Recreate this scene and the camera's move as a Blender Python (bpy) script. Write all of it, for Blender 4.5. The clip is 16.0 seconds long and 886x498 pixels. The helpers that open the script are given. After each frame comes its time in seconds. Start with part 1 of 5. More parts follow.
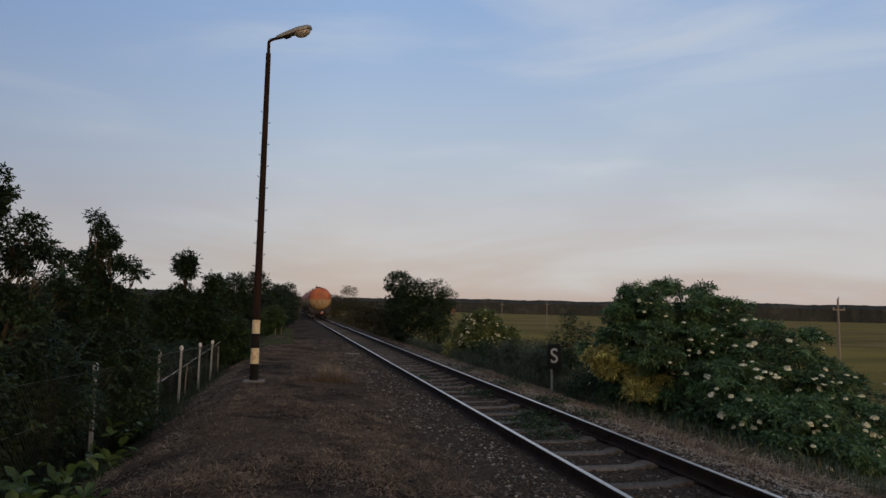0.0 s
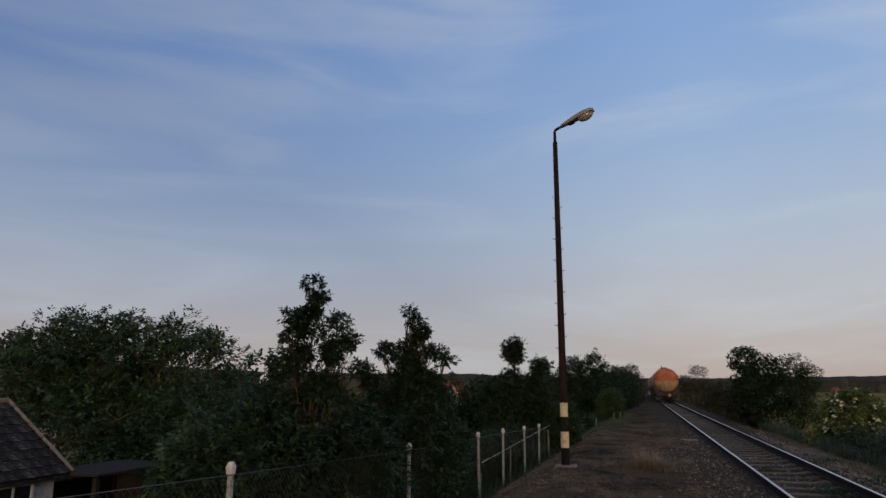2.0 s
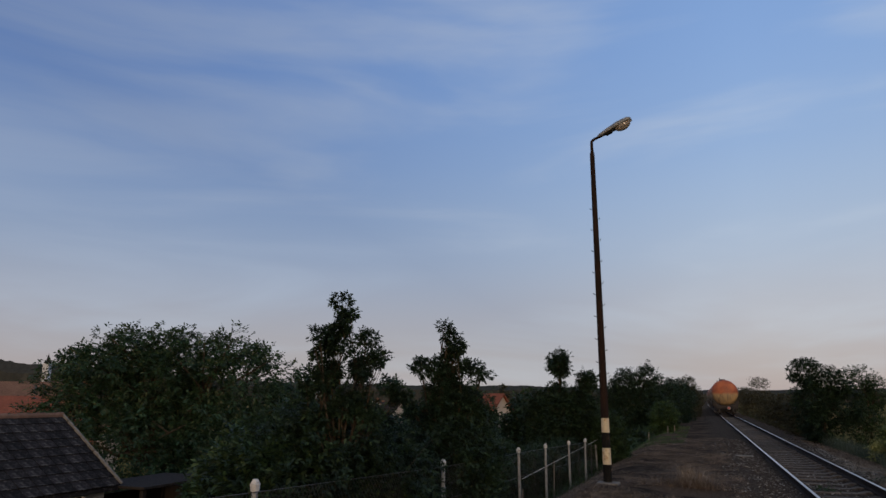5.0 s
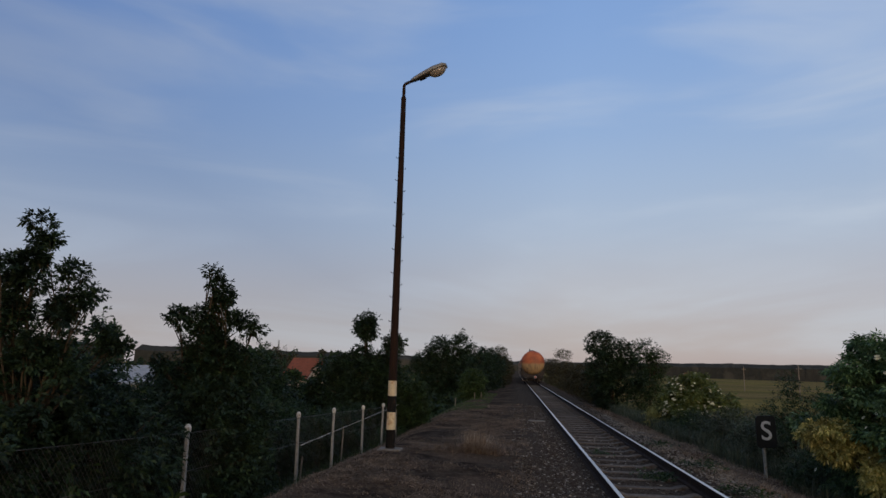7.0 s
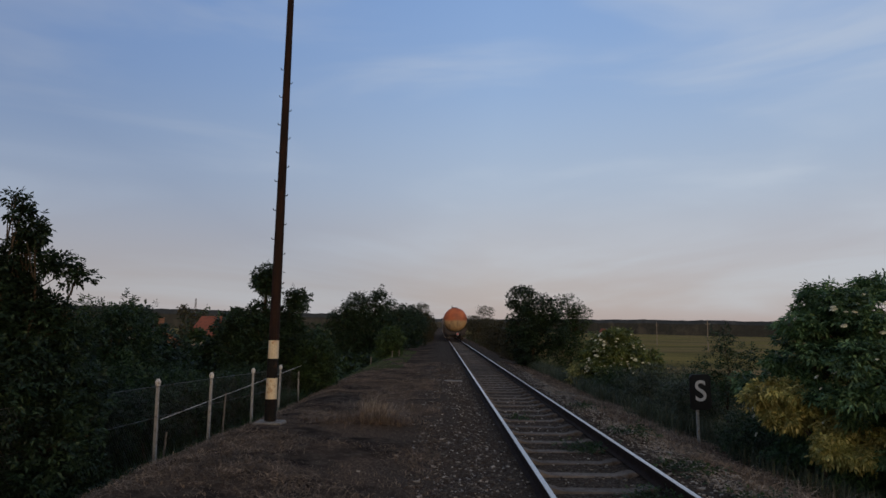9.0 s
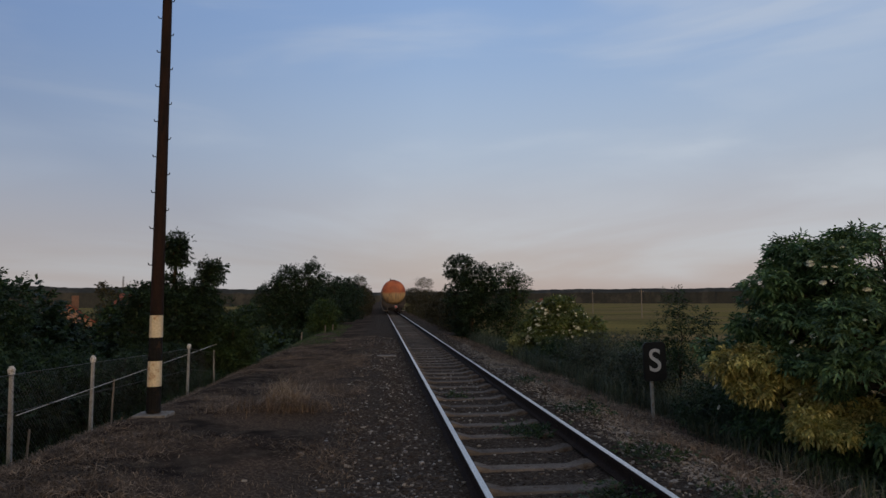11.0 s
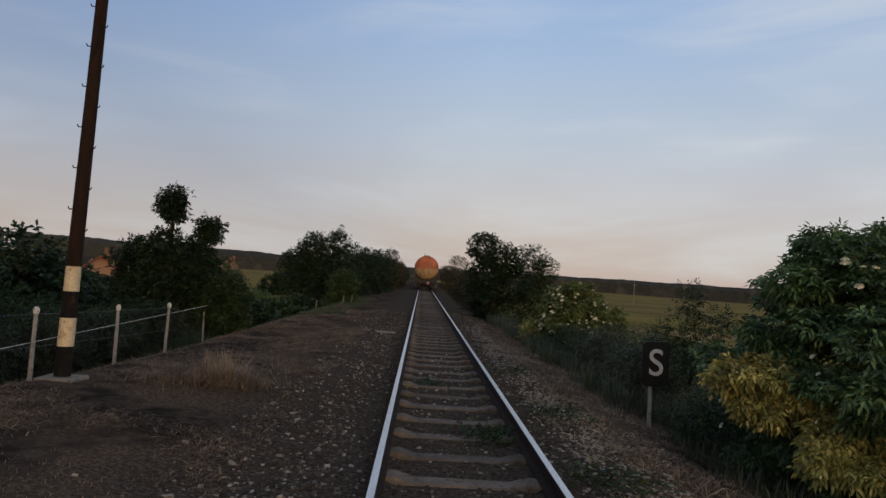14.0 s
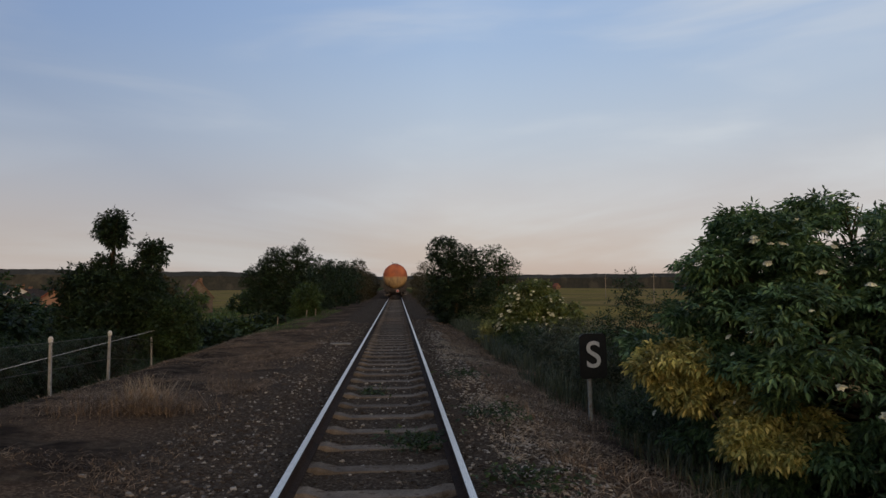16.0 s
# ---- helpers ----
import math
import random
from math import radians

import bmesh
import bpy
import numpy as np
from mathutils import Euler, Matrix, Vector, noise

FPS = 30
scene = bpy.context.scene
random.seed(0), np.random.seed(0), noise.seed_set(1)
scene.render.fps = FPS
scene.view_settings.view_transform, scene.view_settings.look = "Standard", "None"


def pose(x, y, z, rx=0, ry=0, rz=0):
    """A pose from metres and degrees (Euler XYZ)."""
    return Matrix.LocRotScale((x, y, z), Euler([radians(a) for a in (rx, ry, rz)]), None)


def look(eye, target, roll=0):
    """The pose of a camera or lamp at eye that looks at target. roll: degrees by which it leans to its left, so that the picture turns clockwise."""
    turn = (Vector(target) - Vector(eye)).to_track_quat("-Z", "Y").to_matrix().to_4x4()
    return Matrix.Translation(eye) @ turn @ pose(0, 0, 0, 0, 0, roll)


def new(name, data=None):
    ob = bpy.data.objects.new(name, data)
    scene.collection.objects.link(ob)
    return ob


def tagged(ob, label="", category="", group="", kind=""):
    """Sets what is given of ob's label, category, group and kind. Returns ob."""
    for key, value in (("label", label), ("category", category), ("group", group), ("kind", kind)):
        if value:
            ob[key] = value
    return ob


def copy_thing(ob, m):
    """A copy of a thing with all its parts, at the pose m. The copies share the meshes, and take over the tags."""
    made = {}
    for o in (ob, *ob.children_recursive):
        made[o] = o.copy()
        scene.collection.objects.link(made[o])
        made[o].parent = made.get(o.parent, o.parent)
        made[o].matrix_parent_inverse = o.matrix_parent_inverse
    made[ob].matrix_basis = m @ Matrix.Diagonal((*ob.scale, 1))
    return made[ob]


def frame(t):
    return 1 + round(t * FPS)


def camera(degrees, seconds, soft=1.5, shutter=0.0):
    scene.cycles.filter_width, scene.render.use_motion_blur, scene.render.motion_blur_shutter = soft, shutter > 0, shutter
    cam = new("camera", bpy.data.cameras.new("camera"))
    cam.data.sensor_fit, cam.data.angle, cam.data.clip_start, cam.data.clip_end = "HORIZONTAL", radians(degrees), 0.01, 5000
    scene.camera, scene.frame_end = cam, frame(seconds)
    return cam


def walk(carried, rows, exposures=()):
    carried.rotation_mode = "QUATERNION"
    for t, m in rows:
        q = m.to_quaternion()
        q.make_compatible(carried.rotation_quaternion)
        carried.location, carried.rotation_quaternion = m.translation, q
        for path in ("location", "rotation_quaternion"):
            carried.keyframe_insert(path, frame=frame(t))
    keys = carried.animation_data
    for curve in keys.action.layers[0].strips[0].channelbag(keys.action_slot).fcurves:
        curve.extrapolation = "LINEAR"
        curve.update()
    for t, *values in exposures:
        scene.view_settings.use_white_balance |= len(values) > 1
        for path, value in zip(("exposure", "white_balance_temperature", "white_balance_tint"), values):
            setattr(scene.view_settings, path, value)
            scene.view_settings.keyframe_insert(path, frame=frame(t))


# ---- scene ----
cam = camera(67.8, 16.0)
PATH = [
    (0, (-4.056, 2.556, 1.961), (-3.604, 4.496, 2.139), 1.3),
    (0.5, (-3.716, 2.512, 1.942), (-3.76, 4.493, 2.216), 1.4),
    (1, (-3.543, 2.652, 1.972), (-3.839, 4.602, 2.303), 1.0),
    (1.5, (-3.188, 2.598, 1.944), (-3.591, 4.512, 2.359), -0.7),
    (2, (-3.059, 2.685, 1.948), (-3.611, 4.564, 2.356), 0.2),
    (2.5, (-2.973, 2.672, 1.966), (-3.656, 4.501, 2.4), 0.2),
    (3, (-2.89, 2.547, 1.997), (-3.636, 4.351, 2.43), 0.9),
    (5.3, (-2.731, 2.897, 2.014), (-3.413, 4.725, 2.454), 0.2),
    (5.5, (-2.719, 2.998, 2.009), (-3.389, 4.835, 2.431), 0.3),
    (6, (-2.479, 3.33, 2.023), (-3.124, 5.185, 2.403), 4.2),
    (6.5, (-2.414, 3.826, 1.92), (-2.877, 5.744, 2.249), 2.1),
    (7, (-2.238, 4.383, 1.889), (-2.457, 6.339, 2.243), 1.4),
    (7.5, (-2.128, 4.939, 1.876), (-2.158, 6.911, 2.207), 0.4),
    (8, (-2.096, 5.545, 1.883), (-2.099, 7.523, 2.184), 0.8),
    (10.3, (-1.762, 7.857, 1.828), (-1.71, 9.848, 2.011), 1.0),
    (10.5, (-1.771, 7.992, 1.817), (-1.61, 9.976, 2.012), -0.7),
    (11, (-1.653, 8.433, 1.792), (-1.463, 10.418, 1.946), -0.3),
    (11.5, (-1.537, 8.872, 1.786), (-1.286, 10.853, 1.898), -0.6),
    (12, (-1.444, 9.226, 1.755), (-1.019, 11.178, 1.844), 0.2),
    (12.5, (-1.255, 9.447, 1.749), (-0.789, 11.391, 1.805), 0.4),
    (13, (-1.064, 9.65, 1.763), (-0.673, 11.606, 1.91), 1.3),
    (13.5, (-0.858, 9.62, 1.786), (-0.580, 11.596, 1.91), 0.9),
    (14, (-0.493, 9.746, 1.779), (-0.435, 11.744, 1.865), 4.0),
    (14.5, (-0.283, 9.896, 1.772), (-0.155, 11.889, 1.881), 2.5),
    (15, (-0.038, 9.861, 1.764), (0.090, 11.854, 1.879), 1.9),
    (15.5, (0.189, 10.024, 1.764), (0.346, 12.015, 1.87), 1.6),
    (16, (0.17, 9.858, 1.779), (0.31, 11.85, 1.886), -0.1),
]
walk(cam, [(t, look(eye, target, roll)) for t, eye, target, roll in PATH],
     [(0, 0.05, 6900, 10), (0.5, 0.10, 7200, 10), (2, -0.05, 6560, 10), (2.5, -0.05, 6500, 10), (6, -0.06, 6270, 10), (8, -0.08, 6340, 10), (10.5, -0.11, 6450, 10), (11, -0.09, 6520, 10), (11.5, 0.02, 6670, 10), (13, 0.10, 6820, 10), (15, 0.14, 7020, 10), (16, 0.12, 7020, 10)])

# ---- light ----
world = bpy.data.worlds.new("evening_sky")
scene.world = world
world.use_nodes = True
wn, wl = world.node_tree.nodes, world.node_tree.links
wn.clear()
w_out = wn.new("ShaderNodeOutputWorld")
w_bg = wn.new("ShaderNodeBackground")
w_sky = wn.new("ShaderNodeTexSky")
w_sky.sky_type = "NISHITA"
w_sky.sun_disc = False
w_sky.sun_elevation = radians(9)
w_sky.sun_rotation = radians(166)
w_sky.air_density, w_sky.dust_density, w_sky.ozone_density = 1.0, 0.6, 2.0
w_co = wn.new("ShaderNodeTexCoord")
w_sep = wn.new("ShaderNodeSeparateXYZ")
wl.new(w_co.outputs["Generated"], w_sep.inputs[0])
# thin evening veil, denser towards the horizon
w_ramp = wn.new("ShaderNodeValToRGB")
w_ramp.color_ramp.interpolation = "B_SPLINE"
for pos, col in ((0.0, (0.40, 0.285, 0.27)), (0.09, (0.47, 0.365, 0.345)), (0.20, (0.42, 0.43, 0.485)), (0.34, (0.30, 0.375, 0.53)), (0.55, (0.185, 0.295, 0.55)), (0.85, (0.26, 0.30, 0.40))):
    e = w_ramp.color_ramp.elements.new(pos)
    e.color = (*col, 1)
w_ramp.color_ramp.elements.remove(w_ramp.color_ramp.elements[0])
w_ramp.color_ramp.elements.remove(w_ramp.color_ramp.elements[-1])
wl.new(w_sep.outputs["Z"], w_ramp.inputs[0])
w_map = wn.new("ShaderNodeMapping")
w_map.inputs["Scale"].default_value = (1.3, 1.3, 6.5)
w_map.inputs["Rotation"].default_value = (0.05, -0.03, 0.9)
wl.new(w_co.outputs["Generated"], w_map.inputs[0])
w_noise = wn.new("ShaderNodeTexNoise")
w_noise.inputs["Scale"].default_value = 1.3
w_noise.inputs["Detail"].default_value = 5
w_noise.inputs["Roughness"].default_value = 0.5
w_noise.inputs["Distortion"].default_value = 0.5
wl.new(w_map.outputs[0], w_noise.inputs["Vector"])
w_cl = wn.new("ShaderNodeMapRange")
w_cl.inputs["From Min"].default_value, w_cl.inputs["From Max"].default_value = 0.45, 0.74
w_cl.inputs["To Max"].default_value = 0.56
w_cl.interpolation_type = "SMOOTHSTEP"
wl.new(w_noise.outputs["Fac"], w_cl.inputs["Value"])
w_cm = wn.new("ShaderNodeMix")
w_cm.data_type = "RGBA"
w_cm.inputs["B"].default_value = (0.55, 0.53, 0.56, 1)
wl.new(w_cl.outputs[0], w_cm.inputs["Factor"])
wl.new(w_ramp.outputs["Color"], w_cm.inputs["A"])
w_sc = wn.new("ShaderNodeVectorMath")
w_sc.operation = "SCALE"
w_sc.inputs["Scale"].default_value = 0.10
wl.new(w_sky.outputs[0], w_sc.inputs[0])
w_mix = wn.new("ShaderNodeMix")
w_mix.data_type = "RGBA"
w_mix.inputs["Factor"].default_value = 0.88
wl.new(w_sc.outputs[0], w_mix.inputs["A"])
wl.new(w_cm.outputs["Result"], w_mix.inputs["B"])
# the sky is brighter and paler towards the east, deeper blue over the village
w_az = wn.new("ShaderNodeMapRange")
w_az.inputs["From Min"].default_value, w_az.inputs["From Max"].default_value = -0.78, 0.08
wl.new(w_sep.outputs["X"], w_az.inputs["Value"])
w_tint = wn.new("ShaderNodeMix")
w_tint.data_type = "RGBA"
w_tint.inputs["A"].default_value = (0.48, 0.62, 0.84, 1)
w_tint.inputs["B"].default_value = (1.14, 1.27, 1.33, 1)
w_low = wn.new("ShaderNodeMapRange")
w_low.inputs["From Min"].default_value, w_low.inputs["From Max"].default_value = 0.0, 0.44
w_low.inputs["To Min"].default_value, w_low.inputs["To Max"].default_value = 0.84, 0.0
wl.new(w_sep.outputs["Z"], w_low.inputs["Value"])
w_max = wn.new("ShaderNodeMath")
w_max.operation = "MAXIMUM"
wl.new(w_az.outputs[0], w_max.inputs[0])
wl.new(w_low.outputs[0], w_max.inputs[1])
wl.new(w_max.outputs[0], w_tint.inputs["Factor"])
w_mul = wn.new("ShaderNodeMix")
w_mul.data_type, w_mul.blend_type = "RGBA", "MULTIPLY"
w_mul.inputs["Factor"].default_value = 1.0
wl.new(w_mix.outputs["Result"], w_mul.inputs["A"])
wl.new(w_tint.outputs["Result"], w_mul.inputs["B"])
# the glow of the low sun in the west, behind the start of the walk
w_west = wn.new("ShaderNodeMapRange")
w_west.interpolation_type = "SMOOTHSTEP"
w_west.inputs["From Min"].default_value, w_west.inputs["From Max"].default_value = 0.05, -0.85
wl.new(w_sep.outputs["Y"], w_west.inputs["Value"])
w_glow = wn.new("ShaderNodeMix")
w_glow.data_type, w_glow.blend_type = "RGBA", "MULTIPLY"
w_glow.inputs["B"].default_value = (2.25, 1.50, 0.88, 1)
wl.new(w_west.outputs[0], w_glow.inputs["Factor"])
wl.new(w_mul.outputs["Result"], w_glow.inputs["A"])
wl.new(w_glow.outputs["Result"], w_bg.inputs["Color"])
w_bg.inputs["Strength"].default_value = 1.0
wl.new(w_bg.outputs[0], w_out.inputs[0])

sun = new("sun", bpy.data.lights.new("sun", "SUN"))
sun.data.energy = 0.66
sun.data.angle = radians(8)
sun.data.color = (1.0, 0.72, 0.48)
SUN_FROM = Vector((math.sin(radians(166)) * math.cos(radians(5)), math.cos(radians(166)) * math.cos(radians(5)), math.sin(radians(5))))
sun.matrix_world = look(SUN_FROM * 60, (0, 0, 0))


# ---- materials ----
def nodes_of(name):
    m = bpy.data.materials.new(name)
    m.use_nodes = True
    nt = m.node_tree
    return m, nt.nodes, nt.links, nt.nodes["Principled BSDF"]


def noise_node(n, l, vec, scale, detail=4.0, rough=0.55, stretch=None):
    t = n.new("ShaderNodeTexNoise")
    t.inputs["Scale"].default_value, t.inputs["Detail"].default_value, t.inputs["Roughness"].default_value = scale, detail, rough
    if stretch:
        mp = n.new("ShaderNodeMapping")
        mp.inputs["Scale"].default_value = stretch
        l.new(vec, mp.inputs[0])
        vec = mp.outputs[0]
    l.new(vec, t.inputs["Vector"])
    return t.outputs["Fac"]


def ramp_node(n, l, fac, stops):
    r = n.new("ShaderNodeValToRGB")
    els = r.color_ramp.elements
    els[0].position, els[0].color = stops[0][0], (*stops[0][1], 1)
    els[1].position, els[1].color = stops[-1][0], (*stops[-1][1], 1)
    for p, c in stops[1:-1]:
        e = els.new(p)
        e.color = (*c, 1)
    l.new(fac, r.inputs[0])
    return r.outputs["Color"]


def mix_node(n, l, fac, a, b, blend="MIX"):
    m = n.new("ShaderNodeMix")
    m.data_type, m.blend_type = "RGBA", blend
    for key, v in (("Factor", fac), ("A", a), ("B", b)):
        if isinstance(v, (int, float)):
            m.inputs[key].default_value = v
        elif isinstance(v, tuple):
            m.inputs[key].default_value = (*v, 1)
        else:
            l.new(v, m.inputs[key])
    return m.outputs["Result"]


def range_node(n, l, val, a, b, c=0.0, d=1.0):
    r = n.new("ShaderNodeMapRange")
    r.interpolation_type = "SMOOTHSTEP"
    for key, v in (("From Min", a), ("From Max", b), ("To Min", c), ("To Max", d)):
        r.inputs[key].default_value = v
    l.new(val, r.inputs["Value"])
    return r.outputs[0]


def bump_node(n, l, p, height, strength, dist):
    b = n.new("ShaderNodeBump")
    b.inputs["Strength"].default_value, b.inputs["Distance"].default_value = strength, dist
    l.new(height, b.inputs["Height"])
    l.new(b.outputs[0], p.inputs["Normal"])


def surface(name, c1, c2, c3=None, scale=3.0, fine=40.0, rough=0.8, metal=0.0, bump=0.4, dist=0.01, stretch=None, spread=0.0):
    """A weathered surface: coarse blotches between c1 and c2, fine grain, stains of c3."""
    m, n, l, p = nodes_of(name)
    co = n.new("ShaderNodeTexCoord").outputs["Object"]
    big = noise_node(n, l, co, scale, 5, 0.6, stretch)
    small = noise_node(n, l, co, fine, 3, 0.6, stretch)
    col = ramp_node(n, l, big, [(0.32, c1), (0.68, c2)])
    col = mix_node(n, l, range_node(n, l, small, 0.25, 0.75, 0.0, 0.45), col, tuple(x * 0.55 for x in c1))
    if c3:
        st = noise_node(n, l, co, scale * 2.3, 6, 0.65, stretch)
        col = mix_node(n, l, range_node(n, l, st, 0.52, 0.66), col, c3)
    if spread:
        oi = n.new("ShaderNodeObjectInfo").outputs["Random"]
        hsv = n.new("ShaderNodeHueSaturation")
        l.new(range_node(n, l, oi, 0, 1, 1 - spread, 1 + spread), hsv.inputs["Value"])
        l.new(col, hsv.inputs["Color"])
        col = hsv.outputs[0]
    l.new(col, p.inputs["Base Color"])
    p.inputs["Metallic"].default_value = metal
    l.new(range_node(n, l, small, 0.2, 0.8, max(rough - 0.12, 0.05), min(rough + 0.12, 1.0)), p.inputs["Roughness"])
    if rough >= 0.85:
        p.inputs["Specular IOR Level"].default_value = 0.12
    bump_node(n, l, p, small, bump, dist)
    return m


def foliage(name, c1, c2, c3, through_light=0.25, rough=0.55, sheen=0.3):
    """Leaves: each one its own tone, drifting over the crown."""
    m, n, l, p = nodes_of(name)
    isl = n.new("ShaderNodeNewGeometry").outputs["Random Per Island"]
    co = n.new("ShaderNodeTexCoord").outputs["Object"]
    drift = noise_node(n, l, co, 2.4, 4, 0.65)
    col = ramp_node(n, l, isl, [(0.0, c1), (0.7, c2), (1.0, c3)])
    hsv = n.new("ShaderNodeHueSaturation")
    l.new(range_node(n, l, drift, 0.32, 0.68, 0.5, 1.45), hsv.inputs["Value"])
    l.new(col, hsv.inputs["Color"])
    l.new(hsv.outputs[0], p.inputs["Base Color"])
    p.inputs["Roughness"].default_value = rough
    p.inputs["Specular IOR Level"].default_value = sheen
    tr = n.new("ShaderNodeBsdfTranslucent")
    l.new(hsv.outputs[0], tr.inputs["Color"])
    mx = n.new("ShaderNodeMixShader")
    mx.inputs[0].default_value = through_light
    out = n["Material Output"]
    l.new(p.outputs[0], mx.inputs[1])
    l.new(tr.outputs[0], mx.inputs[2])
    l.new(mx.outputs[0], out.inputs["Surface"])
    return m


M_WALNUT = foliage("walnut_leaf", (0.01785, 0.04284, 0.019), (0.0408, 0.07956, 0.032), (0.0765, 0.08568, 0.038))
M_SHRUB = foliage("shrub_leaf", (0.014, 0.031, 0.013), (0.030, 0.058, 0.020), (0.058, 0.088, 0.030))
M_DARKLEAF = foliage("dark_leaf", (0.010, 0.023, 0.012), (0.021, 0.042, 0.020), (0.042, 0.070, 0.030))
M_ELDER = foliage("elder_leaf", (0.033, 0.073, 0.034), (0.076, 0.148, 0.062), (0.145, 0.235, 0.10), 0.22, 0.5, 0.35)
M_YOUNGELDER = foliage("young_elder_leaf", (0.055, 0.085, 0.028), (0.115, 0.150, 0.045), (0.20, 0.23, 0.075), 0.25, 0.5, 0.35)
M_YELLOW = foliage("yellow_leaf", (0.17, 0.195, 0.065), (0.39, 0.375, 0.13), (0.58, 0.51, 0.19))
M_LIGHTBUSH = foliage("light_leaf", (0.037, 0.071, 0.02), (0.062, 0.103, 0.029), (0.098, 0.131, 0.039))
M_MIDLEAF = foliage("mid_leaf", (0.026, 0.052, 0.018), (0.046, 0.082, 0.026), (0.075, 0.108, 0.034))
M_HEDGE = foliage("hedge_leaf", (0.036, 0.04, 0.021), (0.064, 0.06, 0.03), (0.096, 0.076, 0.04))
M_PETAL = foliage("elder_flower", (0.46, 0.47, 0.34), (0.58, 0.59, 0.45), (0.68, 0.69, 0.56), 0.2, 0.7)
M_REED = foliage("tall_weed", (0.036, 0.053, 0.034), (0.068, 0.086, 0.050), (0.115, 0.108, 0.066), 0.2)
M_DRY = foliage("dry_grass", (0.080, 0.056, 0.038), (0.155, 0.110, 0.074), (0.29, 0.212, 0.146), 0.15, 0.8)
M_STRAW = foliage("straw", (0.1725, 0.1333, 0.0935), (0.2725, 0.2173, 0.1584), (0.3887, 0.3147, 0.2343), 0.1, 0.8)
M_BARK = surface("bark", (0.055, 0.042, 0.030), (0.10, 0.078, 0.055), scale=6, fine=60, rough=0.9, bump=0.8, stretch=(1, 1, 0.25))
M_RUSTPOLE = surface("rusty_pole", (0.016, 0.010, 0.008), (0.036, 0.018, 0.012), (0.010, 0.008, 0.007), scale=2.0, fine=50, rough=0.86, bump=0.5, stretch=(3, 3, 0.5))
M_BLACKBAND = surface("black_paint", (0.008, 0.008, 0.008), (0.014, 0.013, 0.012), (0.035, 0.022, 0.015), scale=4, rough=0.86)
M_CREAMBAND = surface("cream_paint", (0.52, 0.43, 0.28), (0.66, 0.56, 0.38), (0.34, 0.22, 0.12), scale=4, rough=0.6)
M_LAMPHEAD = surface("lamp_shell", (0.22, 0.22, 0.21), (0.32, 0.315, 0.295), (0.11, 0.09, 0.075), scale=9, rough=0.5, metal=0.3)
M_CONCRETE = surface("old_concrete", (0.17, 0.15, 0.13), (0.27, 0.245, 0.215), (0.10, 0.085, 0.07), scale=5, fine=70, rough=0.9, bump=0.6)
M_SLEEPER = surface("sleeper_concrete", (0.095, 0.078, 0.064), (0.185, 0.155, 0.130), (0.070, 0.048, 0.036), scale=4, fine=60, rough=0.92, bump=0.7, spread=0.22)
M_POST = surface("whitewashed_post", (0.48, 0.47, 0.45), (0.66, 0.65, 0.62), (0.26, 0.24, 0.21), scale=7, fine=80, rough=0.85)
M_OLDPOST = surface("weathered_post", (0.32, 0.315, 0.30), (0.47, 0.46, 0.44), (0.20, 0.185, 0.165), scale=7, fine=80, rough=0.88)
M_SHEETROOF = surface("sheet_roof", (0.30, 0.32, 0.35), (0.40, 0.42, 0.45), (0.22, 0.20, 0.18), scale=2, rough=0.6)
M_WIRE = surface("galvanised_wire", (0.10, 0.10, 0.10), (0.16, 0.16, 0.155), (0.12, 0.08, 0.05), scale=3, rough=0.55, metal=0.5)
M_RAILSIDE = surface("rail_rust", (0.022, 0.014, 0.011), (0.042, 0.026, 0.018), (0.016, 0.012, 0.011), scale=3, fine=60, rough=0.85, bump=0.4)
M_RAILTOP = surface("rail_polished", (0.66, 0.59, 0.53), (0.80, 0.73, 0.66), scale=2, fine=30, rough=0.36, metal=1.0, bump=0.05, dist=0.001, stretch=(4, 0.2, 1))
def stone_material():
    m, n, l, p = nodes_of("ballast_stone")
    isl = n.new("ShaderNodeNewGeometry").outputs["Random Per Island"]
    co = n.new("ShaderNodeTexCoord").outputs["Object"]
    col = ramp_node(n, l, isl, [(0.0, (0.026, 0.022, 0.020)), (0.55, (0.070, 0.061, 0.054)), (0.85, (0.145, 0.130, 0.118)), (1.0, (0.38, 0.36, 0.335))])
    col = mix_node(n, l, range_node(n, l, noise_node(n, l, co, 45, 4, 0.6), 0.35, 0.65, 0, 0.5), col, (0.05, 0.035, 0.026))
    l.new(col, p.inputs["Base Color"])
    p.inputs["Roughness"].default_value = 0.95
    p.inputs["Specular IOR Level"].default_value = 0.1
    return m


M_STONE = stone_material()
M_PALESTONE = surface("pale_stone", (0.24, 0.215, 0.185), (0.40, 0.37, 0.33), scale=6, rough=0.95)
M_SIGNBLACK = surface("sign_black", (0.006, 0.006, 0.007), (0.012, 0.012, 0.012), scale=6, rough=0.5, bump=0.1)
M_SIGNWHITE = surface("sign_white", (0.62, 0.62, 0.62), (0.72, 0.72, 0.71), scale=9, rough=0.5, bump=0.1)
M_SIGNPOST = surface("sign_post_grey", (0.24, 0.26, 0.25), (0.36, 0.37, 0.35), (0.20, 0.12, 0.08), scale=8, rough=0.7)
M_IRON = surface("wagon_iron", (0.020, 0.017, 0.016), (0.040, 0.032, 0.028), (0.07, 0.04, 0.025), scale=3, rough=0.8)
